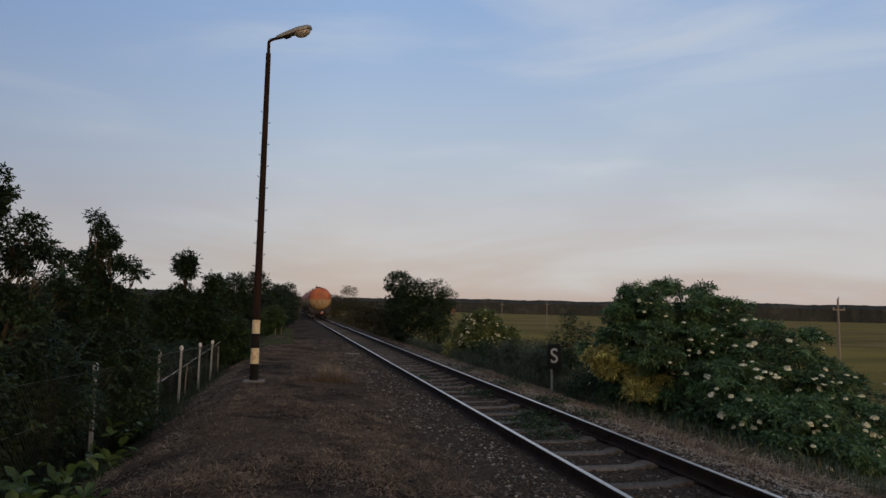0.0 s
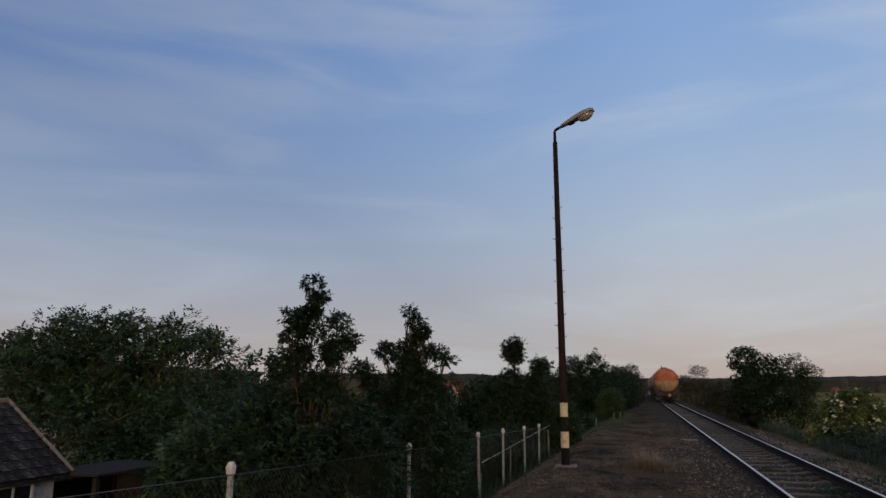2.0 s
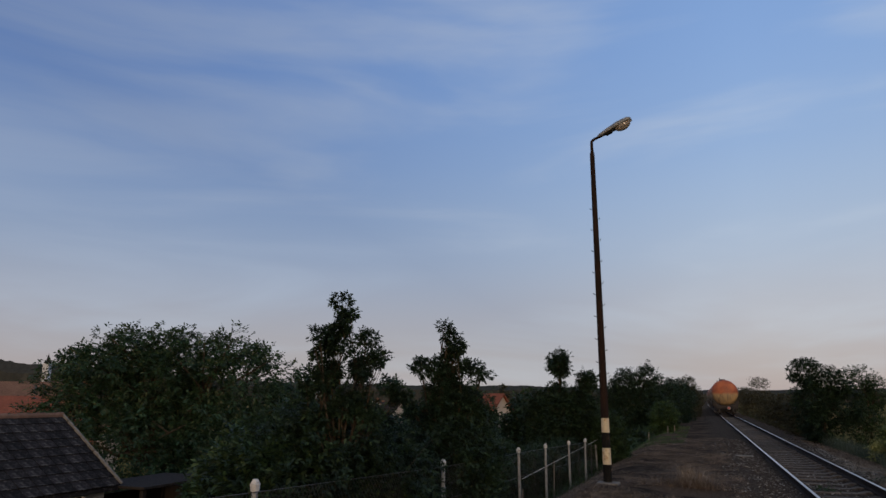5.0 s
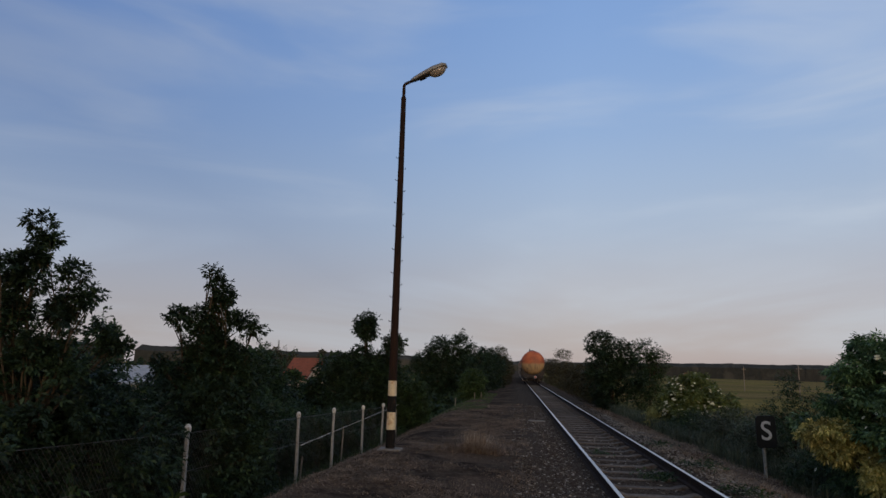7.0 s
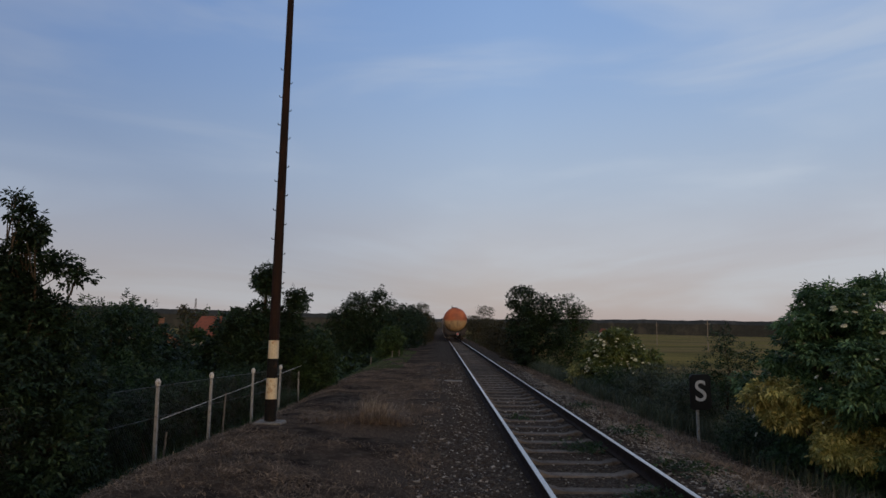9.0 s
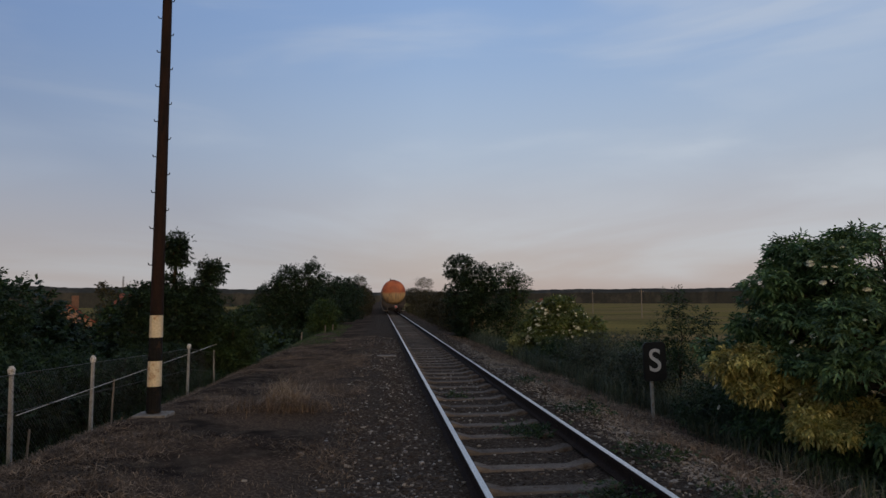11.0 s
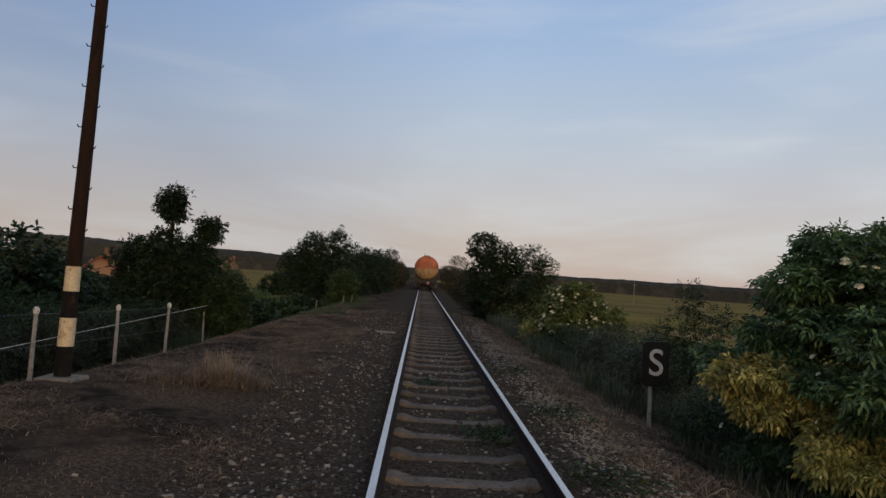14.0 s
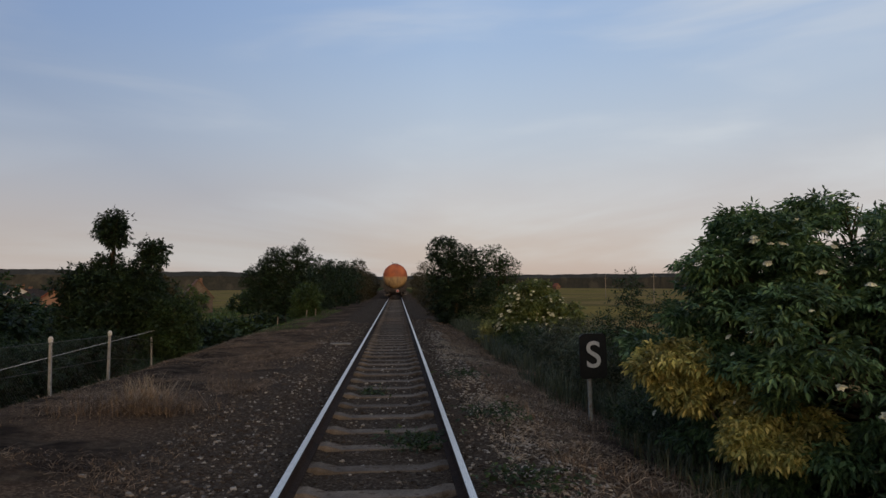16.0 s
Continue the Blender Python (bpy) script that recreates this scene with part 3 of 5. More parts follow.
def stones(name, label, xy, size, material, seed, flat=0.65):
    rng = np.random.default_rng(seed)
    N = len(xy)
    z = np.array([ground_z(x, y) for x, y in xy])
    s = size * rng.uniform(0.4, 1.35, (N, 1)) ** 1.6
    cube = np.array([(x, y, z) for z in (-0.7, 0.7) for y in (-0.7, 0.7) for x in (-0.7, 0.7)])
    v = np.repeat(cube[None], N, 0) + rng.normal(0, 0.24, (N, 8, 3))
    a = rng.uniform(0, 6.28, N)
    ca, sa = np.cos(a)[:, None], np.sin(a)[:, None]
    stretch = rng.uniform(0.7, 1.3, (N, 1))
    vx, vy = v[..., 0] * stretch, v[..., 1] / stretch
    v = np.stack([vx * ca - vy * sa, vx * sa + vy * ca, v[..., 2] * flat + 0.15 * v[..., 0]], -1) * s[:, None]
    v += np.column_stack([xy, z + s[:, 0] * 0.15])[:, None]
    f = np.array([(4, 5, 7), (4, 7, 6), (0, 1, 5), (0, 5, 4), (1, 3, 7), (1, 7, 5), (3, 2, 6), (3, 6, 7), (2, 0, 4), (2, 4, 6)])
    tri = (np.arange(N)[:, None, None] * 8 + f[None]).reshape(-1, 3)
    return tagged(new(name, raw_mesh(name, v.reshape(-1, 3), tri, material)), label, "gravel", kind="stuff")


rng = np.random.default_rng(11)
xy = np.concatenate([np.column_stack([rng.uniform(-1.55, 1.75, 17000), 4.5 + 31.5 * rng.uniform(0, 1, 17000) ** 1.7]),
                     np.column_stack([rng.normal(1.75, 0.42, 9000), 8 + 36 * rng.uniform(0, 1, 9000) ** 1.4]),
                     scatter(rng, 15000, -2.3, -0.95, 6, 40, 0.7, -0.02, 9.0), np.column_stack([rng.normal(-1.35, 0.20, 5000), 5 + 35 * rng.uniform(0, 1, 5000) ** 1.5])])
xy = xy[(np.abs(np.abs(xy[:, 0]) - 0.7525) > 0.10) & (xy[:, 0] > -3.0) & (xy[:, 0] < 3.0)]
stones("ballast", "grey-brown crushed stone ballast around the sleepers", xy, 0.0145, M_STONE, 12, 0.7)
xy = np.column_stack([rng.normal(-1.9, 0.42, 130), 7 + 28 * rng.uniform(0, 1, 130) ** 1.3])
xy = np.concatenate([xy[xy[:, 0] < -1.0], np.column_stack([rng.uniform(-0.6, 0.6, 90), rng.uniform(11, 26, 90)]), np.column_stack([rng.normal(1.9, 0.4, 200), rng.uniform(9, 34, 200)])])
stones("pale_gravel", "pale fine gravel spilled beside the right rail", np.column_stack([rng.normal(1.65, 0.30, 5600), 8.5 + 26 * rng.uniform(0, 1, 5600) ** 1.4]), 0.015, M_PALESTONE, 14)
stones("scattered_pale_stones", "pale loose stones scattered beside the track", xy, 0.020, M_PALESTONE, 13)

# ---- lamp post ----
def build_lamp():
    x, y, z0, z1 = -4.71, 17.85, 0.24, 8.24
    lean = Vector((-0.03, 0.25, z1 - z0)).normalized()
    root = thing("lamp_post", "tall rusty steel lamp post with black and cream bands", "lamp post", at=(x, y, z0))
    bm = bmesh.new()
    box(bm, (0.46, 0.42, 0.30), (0, 0, -0.11), 0.03)
    part("foundation", bm, M_CONCRETE, root, "weathered concrete foundation block")

    def at(h):
        return lean * h
    rad = [(0.0, 0.095), (1.6, 0.085), (7.6, 0.056)]
    for name, h0, h1, mat, lab in (("lower_band", 0.05, 0.40, M_BLACKBAND, "black painted band"), ("cream_band", 0.40, 0.74, M_CREAMBAND, "cream painted band"), ("black_band", 0.74, 1.06, M_BLACKBAND, "black painted band"), ("cream_band", 1.06, 1.36, M_CREAMBAND, "cream painted band"), ("mast", 1.36, 7.56, M_RUSTPOLE, "")):
        bm = bmesh.new()
        tube(bm, at(h0), at(h1), interp(h0, rad), interp(h1, rad), 14)
        part(name, bm, mat, root, lab, smooth=False)
    bm = bmesh.new()
    tube(bm, at(7.54), at(7.84), 0.038, 0.034, 12)
    p0 = at(7.84)
    pts = [p0, p0 + Vector((0.015, 0, 0.035)), p0 + Vector((0.05, -0.01, 0.055)), p0 + Vector((0.26, -0.04, 0.135))]
    for a, b in zip(pts, pts[1:]):
        tube(bm, a, b, 0.034, seg=10)
    part("bracket_arm", bm, M_RUSTPOLE, root)
    # climbing hooks on both sides
    for i in range(18):
        h = 1.8 + i * 0.255
        s = -1 if i % 2 else 1
        bm = bmesh.new()
        r = interp(h, rad)
        c = at(h)
        a = c + Vector((s * r * 0.6, -0.02, 0))
        b = c + Vector((s * (r + 0.034), -0.03, 0.0))
        tube(bm, a, b, 0.007, seg=6)
        tube(bm, b, b + Vector((s * 0.012, 0, 0.030)), 0.007, seg=6)
        part("climbing_hook", bm, M_BLACKBAND, root)
    # lantern head
    tip = Vector((0.80, -0.10, 0.31)).normalized()
    head = p0 + Vector((0.17, -0.03, 0.10))
    q = tip.to_track_quat("X", "Z").to_matrix().to_4x4()
    m = Matrix.Translation(head) @ q
    bm = bmesh.new()
    sect = [(0.0, 0.05, 0.05), (0.10, 0.07, 0.075), (0.30, 0.10, 0.10), (0.55, 0.135, 0.12), (0.78, 0.125, 0.10), (0.86, 0.07, 0.05)]
    rings = []
    for t, w, h in sect:
        rings.append([bm.verts.new((t, w * math.cos(a), max(h * math.sin(a), -0.02))) for a in [2 * math.pi * i / 16 for i in range(16)]])
    for a, b in zip(rings, rings[1:]):
        for i in range(16):
            bm.faces.new((a[i], a[(i + 1) % 16], b[(i + 1) % 16], b[i]))
    bm.faces.new(list(reversed(rings[0])))
    bm.faces.new(rings[-1])
    bmesh.ops.recalc_face_normals(bm, faces=bm.faces)
    shell = part("lantern_shell", bm, M_LAMPHEAD, root, "dull grey metal lantern shell", smooth=True)
    shell.matrix_basis = m
    bm = bmesh.new()
    bmesh.ops.create_uvsphere(bm, u_segments=18, v_segments=10, radius=1, matrix=pose(0.62, 0, -0.03) @ Matrix.Diagonal((0.20, 0.115, 0.13, 1)))
    gm, n, l, p = nodes_of("lamp_glass")
    p.inputs["Base Color"].default_value = (0.46, 0.40, 0.34, 1)
    p.inputs["Transmission Weight"].default_value = 0.5
    p.inputs["Roughness"].default_value = 0.2
    part("glass_bowl", bm, gm, shell, "milky glass bowl", smooth=True)
    bm = bmesh.new()
    box(bm, (0.16, 0.10, 0.06), (0.26, 0, -0.04), 0.015)
    part("gear_housing", bm, M_BLACKBAND, shell)
    return root


build_lamp()

# ---- whistle sign ----
def build_sign():
    x, y = 3.13, 19.62
    z = ground_z(x, y)
    root = thing("railway_sign", "black railway sign board with a white letter S on a post", "sign", at=(x, y, z))
    root.rotation_euler = (0, radians(-1.5), radians(8))
    bm = bmesh.new()
    box(bm, (0.05, 0.04, 0.95), (-0.06, 0.035, 0.45), 0.006)
    part("post", bm, M_SIGNPOST, root, "grey weathered metal post")
    bm = bmesh.new()
    c = 0.05
    w, h = 0.215, 0.335
    pts = [(-w + c, -h), (w - c, -h), (w, -h + c), (w, h - c), (w - c, h), (-w + c, h), (-w, h - c), (-w, -h + c)]
    front = [bm.verts.new((px, -0.012, pz)) for px, pz in pts]
    back = [bm.verts.new((px, 0.012, pz)) for px, pz in pts]
    bm.faces.new(front)
    bm.faces.new(list(reversed(back)))
    for i in range(8):
        bm.faces.new((front[i], back[i], back[(i + 1) % 8], front[(i + 1) % 8]))
    bmesh.ops.recalc_face_normals(bm, faces=bm.faces)
    board = part("board", bm, M_SIGNBLACK, root, at=(0, 0, 0.985))
    cu = bpy.data.curves.new("letter", "FONT")
    cu.body, cu.size, cu.extrude, cu.offset = "S", 0.56, 0.004, 0.003
    cu.align_x, cu.align_y = "CENTER", "CENTER"
    tmp = new("letter_tmp", cu)
    dg = bpy.context.evaluated_depsgraph_get()
    me = bpy.data.meshes.new_from_object(tmp.evaluated_get(dg))
    bpy.data.objects.remove(tmp)
    me.materials.clear()
    me.materials.append(M_SIGNWHITE)
    hang("letter", me, board, "white letter S", m=pose(0, -0.0165, 0.0, 90, 0, 0))
    return root


build_sign()

# ---- fence ----
POSTS = [(-7.15, 3.4, 1.40), (-6.94, 8.60, 1.20), (-6.84, 13.60, 1.00), (-6.74, 18.26, 0.89), (-6.64, 20.58, 0.84), (-6.50, 23.20, 0.77), (-6.42, 25.58, 0.715), (-6.46, 28.40, 0.36)]


def build_fence():
    fence = thing("wire_fence", "chain-link garden fence on whitewashed concrete posts", "fence", at=(-6.7, 14, -0.3))
    base = Vector((-6.7, 14, -0.3))
    for i, (x, y, zt) in enumerate(POSTS):
        zb = ground_z(x, y, False) - 0.1
        last = i == len(POSTS) - 1
        bm = bmesh.new()
        h = zt - zb - (0 if last else 0.1)
        r = bmesh.ops.create_cone(bm, cap_ends=True, segments=4, radius1=0.044 if not last else 0.030, radius2=0.035 if not last else 0.030, depth=h, matrix=pose(0, 0, h / 2, 0, 0, 45))
        bmesh.ops.bevel(bm, geom=[e for e in bm.edges], offset=0.008, segments=1, affect="EDGES")
        post = part("post", bm, M_OLDPOST, fence, at=Vector((x, y, zb)) - base)
        post.rotation_euler = (radians(random.uniform(-1.2, 1.2)), radians(random.uniform(-1.5, 1.5)), 0)
        if not last:
            bm = bmesh.new()
            bmesh.ops.create_cone(bm, cap_ends=True, segments=8, radius1=0.043, radius2=0.053, depth=0.07, matrix=pose(0, 0, h + 0.035))
            bmesh.ops.create_cone(bm, cap_ends=True, segments=8, radius1=0.053, radius2=0.026, depth=0.05, matrix=pose(0, 0, h + 0.09))
            part("post_head", bm, M_POST, post, "white flared post head")
    # wire netting, bay by bay
    for (xa, ya, za), (xb, yb, zb) in zip(POSTS, POSTS[1:]):
        ln = math.hypot(xb - xa, yb - ya)
        ga, gb = ground_z(xa, ya, False), ground_z(xb, yb, False)
        cell = 0.075
        nw = int(ln / cell)
        rows = 16
        V, F = [], []
        t = 0.0022
        for k in range(nw * 2):
            s = 1 if k % 2 else -1
            k0 = (k // 2) * cell
            pts = []
            for j in range(rows * 2 + 1):
                u = k0 + s * j * cell / 2
                if 0 <= u <= ln:
                    f = u / ln
                    lo, hi = ga + (gb - ga) * f + 0.03, za + (zb - za) * f - 0.10
                    sag = 0.03 * math.sin(f * math.pi) * math.sin(u * 3.0)
                    pts.append((xa + (xb - xa) * f + 0.05 + sag, ya + (yb - ya) * f, lo + (hi - lo) * j / (rows * 2)))
            # runs that enter from the bay's ends
            for p, q in zip(pts, pts[1:]):
                i0 = len(V)
                V += [(p[0], p[1] - t, p[2]), (p[0], p[1] + t, p[2]), (q[0], q[1] + t, q[2]), (q[0], q[1] - t, q[2]), (p[0] + t, p[1], p[2] + t), (q[0] + t, q[1], q[2] + t)]
                F += [(i0, i0 + 1, i0 + 2, i0 + 3), (i0 + 1, i0 + 4, i0 + 5, i0 + 2)]
        for s in (-1, 1):
            for j0 in range(2, rows * 2, 2):
                pts = []
                for j in range(j0, rows * 2 + 1):
                    u = (j - j0) * cell / 2 if s == 1 else ln - (j - j0) * cell / 2
                    f = min(max(u / ln, 0), 1)
                    lo, hi = ga + (gb - ga) * f + 0.03, za + (zb - za) * f - 0.10
                    pts.append((xa + (xb - xa) * f + 0.05, ya + (yb - ya) * f, lo + (hi - lo) * j / (rows * 2)))
                for p, q in zip(pts, pts[1:]):
                    i0 = len(V)
                    V += [(p[0], p[1] - t, p[2]), (p[0], p[1] + t, p[2]), (q[0], q[1] + t, q[2]), (q[0], q[1] - t, q[2])]
                    F += [(i0, i0 + 1, i0 + 2, i0 + 3)]
        me = raw_mesh("netting", np.array(V) - np.array(base), F, M_WIRE)
        hang("netting", me, fence, "diamond wire netting")
        bm = bmesh.new()
        for h in (0.10, 0.62):
            tube(bm, Vector((xa + 0.05, ya, za - h)) - base, Vector((xb + 0.05, yb, zb - h)) - base, 0.004, seg=5)
        part("tension_wire", bm, M_WIRE, fence)
    bm = bmesh.new()
    a, b = Vector((-6.40, 28.40, 0.54)) - base, Vector((-6.68, 18.26, 0.22)) - base
    tube(bm, a, b, 0.007, seg=6)
    part("brace_rod", bm, M_POST, fence, "pale slanting rod along the netting")
    # thin intermediate stake
    for x, y, h in ((-6.62, 21.4, 0.95), (-6.9, 19.0, 0.55)):
        bm = bmesh.new()
        tube(bm, Vector((x, y, ground_z(x, y, False) - 0.1)) - base, Vector((x + 0.03, y + 0.02, ground_z(x, y, False) + h)) - base, 0.02, 0.016, 6)
        part("stake", bm, M_TIMBER, fence, "thin grey stake")


build_fence()

# ---- tank wagons ----
def build_wagon(y0):
    """A bogie tank wagon whose rear buffers stand at y0."""
    root = thing("tank_wagon", "rusty orange and cream railway tank wagon on the track", "tank wagon", "train of tank wagons", (0, y0, 0))
    R, zc = 1.46, 2.78
    bm = bmesh.new()
    prof = [(0.0, 0.02), (0.004, 0.50), (0.012, 0.95), (0.022, 1.22), (0.034, 1.38), (0.046, R), (0.25, R), (0.251, R + 0.012), (0.258, R + 0.012), (0.259, R), (0.5, R), (0.75, R), (0.954, R), (0.966, 1.38), (0.978, 1.22), (0.988, 0.95), (0.996, 0.50), (1.0, 0.02)]
    revolve(bm, prof, (0, 0.75, zc), (0, 13.3, zc), 40)
    part("tank", bm, M_TANK, root, "round tank, rust orange above and stained cream below", smooth=True)
    bm = bmesh.new()
    for s in (-1, 1):
        box(bm, (0.16, 12.6, 0.28), (s * 0.85, 7.0, 1.12), 0.015)
    for yy in (0.72, 3.0, 7.0, 11.0, 13.3):
        box(bm, (2.3, 0.2, 0.26), (0, yy, 1.12), 0.015)
    part("underframe", bm, M_IRON, root, "dark grimy steel underframe")
    for yy, s in ((1.2, -1), (1.2, 1), (12.8, -1), (12.8, 1)):
        bm = bmesh.new()
        vs = [(s * 0.35, 0, 1.25), (s * 1.38, 0, 1.25), (s * 1.42, 0, 2.25), (s * 1.25, 0, 1.85), (s * 0.95, 0, 1.52)]
        f = [bm.verts.new((a, yy - 0.05, c)) for a, b, c in vs]
        g = [bm.verts.new((a, yy + 0.05, c)) for a, b, c in vs]
        bm.faces.new(f)
        bm.faces.new(list(reversed(g)))
        for i in range(5):
            bm.faces.new((f[i], g[i], g[(i + 1) % 5], f[(i + 1) % 5]))
        bmesh.ops.recalc_face_normals(bm, faces=bm.faces)
        part("tank_saddle", bm, M_IRON, root)
    bm = bmesh.new()
    box(bm, (2.5, 0.14, 0.42), (0, 0.60, 1.08), 0.02)
    part("buffer_beam", bm, M_IRON, root)
    for s in (-1, 1):
        for ya, yb in ((0.55, 0.0), (13.5, 14.0)):
            bm = bmesh.new()
            d = 1 if yb > ya else -1
            tube(bm, (s * 0.875, ya, 1.06), (s * 0.875, yb - d * 0.08, 1.06), 0.10, 0.085, 14)
            tube(bm, (s * 0.875, yb - d * 0.06, 1.06), (s * 0.875, yb, 1.06), 0.23, 0.21, 18)
            part("buffer", bm, M_IRON, root)
        bm = bmesh.new()
        for a, b in (((s * 0.75, 0.5, 0.85), (s * 0.75, 0.5, 0.55)), ((s * 0.75, 0.5, 0.55), (s * 1.3, 0.5, 0.55)), ((s * 1.3, 0.5, 0.55), (s * 1.3, 0.5, 0.85))):
            tube(bm, a, b, 0.018, seg=6)
        part("shunter_step", bm, M_LIGHTSTEEL, root, "worn bare metal step")
    bm = bmesh.new()
    tube(bm, (0, 0.55, 1.02), (0, 0.15, 0.98), 0.05, seg=8)
    tube(bm, (0, 0.18, 0.98), (0, 0.30, 0.55), 0.03, seg=6)
    part("coupling_hook", bm, M_IRON, root)
    # handrail at the end
    bm = bmesh.new()
    for a, b in (((-0.75, 0.62, 1.3), (-0.75, 0.62, 2.2)), ((-0.66, 0.62, 1.3), (-0.66, 0.62, 2.2)), ((-0.75, 0.62, 2.2), (-0.66, 0.62, 2.2))):
        tube(bm, a, b, 0.018, seg=6)
    part("handrail", bm, M_IRON, root)
    # walkway and dome
    bm = bmesh.new()
    tube(bm, (0, 7.0, zc + R - 0.1), (0, 7.0, zc + R + 0.16), 0.42, 0.40, 20)
    tube(bm, (0, 7.0, zc + R + 0.16), (0, 7.0, zc + R + 0.22), 0.36, 0.30, 20)
    part("filling_dome", bm, M_IRON, root)
    bm = bmesh.new()
    box(bm, (0.5, 3.0, 0.04), (0.0, 5.2, zc + R + 0.08), 0.005)
    for yy in (3.8, 5.2, 6.5):
        tube(bm, (-0.35, yy, zc + R - 0.08), (-0.35, yy, zc + R + 0.34), 0.018, seg=6)
    tube(bm, (-0.35, 3.8, zc + R + 0.34), (-0.35, 6.5, zc + R + 0.34), 0.018, seg=6)
    part("walkway", bm, M_IRON, root)
    bm = bmesh.new()
    for dx in (0, 0.38):
        tube(bm, (-1.46, 6.9 + dx, 1.0), (-1.50, 6.9 + dx, zc + 0.3), 0.02, seg=6)
        tube(bm, (-1.50, 6.9 + dx, zc + 0.3), (-0.5, 6.9 + dx, zc + R + 0.1), 0.02, seg=6)
    for k in range(9):
        tube(bm, (-1.48, 6.9, 1.1 + k * 0.24), (-1.48, 7.28, 1.1 + k * 0.24), 0.014, seg=5)
    part("ladder", bm, M_LIGHTSTEEL, root)
    # bogies
    for yc in (2.6, 11.4):
        bm = bmesh.new()
        for s in (-1, 1):
            box(bm, (0.12, 2.5, 0.22), (s * 1.0, yc, 0.72), 0.03)
            for dy in (-0.9, 0.9):
                box(bm, (0.2, 0.34, 0.34), (s * 1.02, yc + dy, 0.52), 0.04)
        box(bm, (2.0, 0.4, 0.28), (0, yc, 0.78), 0.03)
        bogie = part("bogie", bm, M_IRON, root)
        for dy in (-0.9, 0.9):
            bm = bmesh.new()
            tube(bm, (-1.0, yc + dy, 0.63), (1.0, yc + dy, 0.63), 0.08, seg=10)
            for s in (-1, 1):
                tube(bm, (s * 0.69, yc + dy, 0.63), (s * 0.81, yc + dy, 0.63), 0.46, 0.45, 28)
                tube(bm, (s * 0.665, yc + dy, 0.63), (s * 0.69, yc + dy, 0.63), 0.49, 0.49, 28)
            part("wheelset", bm, M_GREASE, bogie, "worn steel wheels on an axle")
    return root


TAIL_Y = 88.0
last = build_wagon(TAIL_Y)
for i in range(1, 5):
    copy_thing(last, pose(0, TAIL_Y + i * 14.05, 0))
disc = thing("tail_disc", "round red tail disc with white rim on the last wagon", "tail marker", at=(0.28, TAIL_Y + 0.47, 1.0))
bm = bmesh.new()
tube(bm, (0, 0.0, 0), (0, 0.02, 0), 0.17, seg=28)
part("rim", bm, M_SIGNWHITE, disc, "white rim")
bm = bmesh.new()
tube(bm, (0, -0.012, 0), (0, -0.001, 0), 0.125, seg=28)
part("face", bm, M_DISCRED, disc, "red face")
bm = bmesh.new()
box(bm, (0.04, 0.06, 0.2), (0, 0.05, 0.1), 0.004)
part("bracket", bm, M_IRON, disc)

# ---- houses ----
def gable_roof(bm, w, d, rise, over=0.3, thick=0.12):
    """Two slopes over a plan w by d, ridge along y, eaves at z 0."""
    hw, hd = w / 2 + over, d / 2 + over
    drop = over * rise / (w / 2)
    for s in (-1, 1):
        a = [(0, -hd, rise), (s * hw, -hd, -drop), (s * hw, hd, -drop), (0, hd, rise)]
        top = [bm.verts.new((x, y, z + thick)) for x, y, z in a]
        low = [bm.verts.new(p) for p in a]
        bm.faces.new(top)
        bm.faces.new(list(reversed(low)))
        for i in range(4):
            bm.faces.new((top[i], low[i], low[(i + 1) % 4], top[(i + 1) % 4]))
    bmesh.ops.recalc_face_normals(bm, faces=bm.faces)
    return bm


def house(label, x, y, z, turn, w, d, wall_h, rise, wall_mat, roof_mat, windows=(), chimney=True):
    root = thing("house", label, "house", "village houses", (x, y, z))
    root.rotation_euler = (0, 0, radians(turn))
    bm = bmesh.new()
    pts = [(-w / 2, 0), (w / 2, 0), (w / 2, wall_h), (0, wall_h + rise), (-w / 2, wall_h)]
    f = [bm.verts.new((px, -d / 2, pz)) for px, pz in pts]
    g = [bm.verts.new((px, d / 2, pz)) for px, pz in pts]
    bm.faces.new(f)
    bm.faces.new(list(reversed(g)))
    for i in range(5):
        bm.faces.new((f[i], g[i], g[(i + 1) % 5], f[(i + 1) % 5]))
    bmesh.ops.recalc_face_normals(bm, faces=bm.faces)
    part("wall", bm, wall_mat, root)
    bm = bmesh.new()
    gable_roof(bm, w, d, rise)
    roof = part("roof", bm, roof_mat, root, at=(0, 0, wall_h + 0.02))
    if chimney:
        bm = bmesh.new()
        box(bm, (0.5, 0.5, 1.2), (w * 0.15, d * 0.2, rise * 0.8 + 0.4), 0.03)
        part("chimney", bm, M_BROWNTILE, roof)
    for face, u, h in windows:
        bm = bmesh.new()
        if face == "end":
            box(bm, (0.9, 0.12, 1.1), (u, -d / 2 - 0.02, h), 0.02)
        else:
            box(bm, (0.12, 0.9, 1.1), (w / 2 + 0.02, u, h), 0.02)
        part("window", bm, M_WINDOW, root, "dark window")
    return root


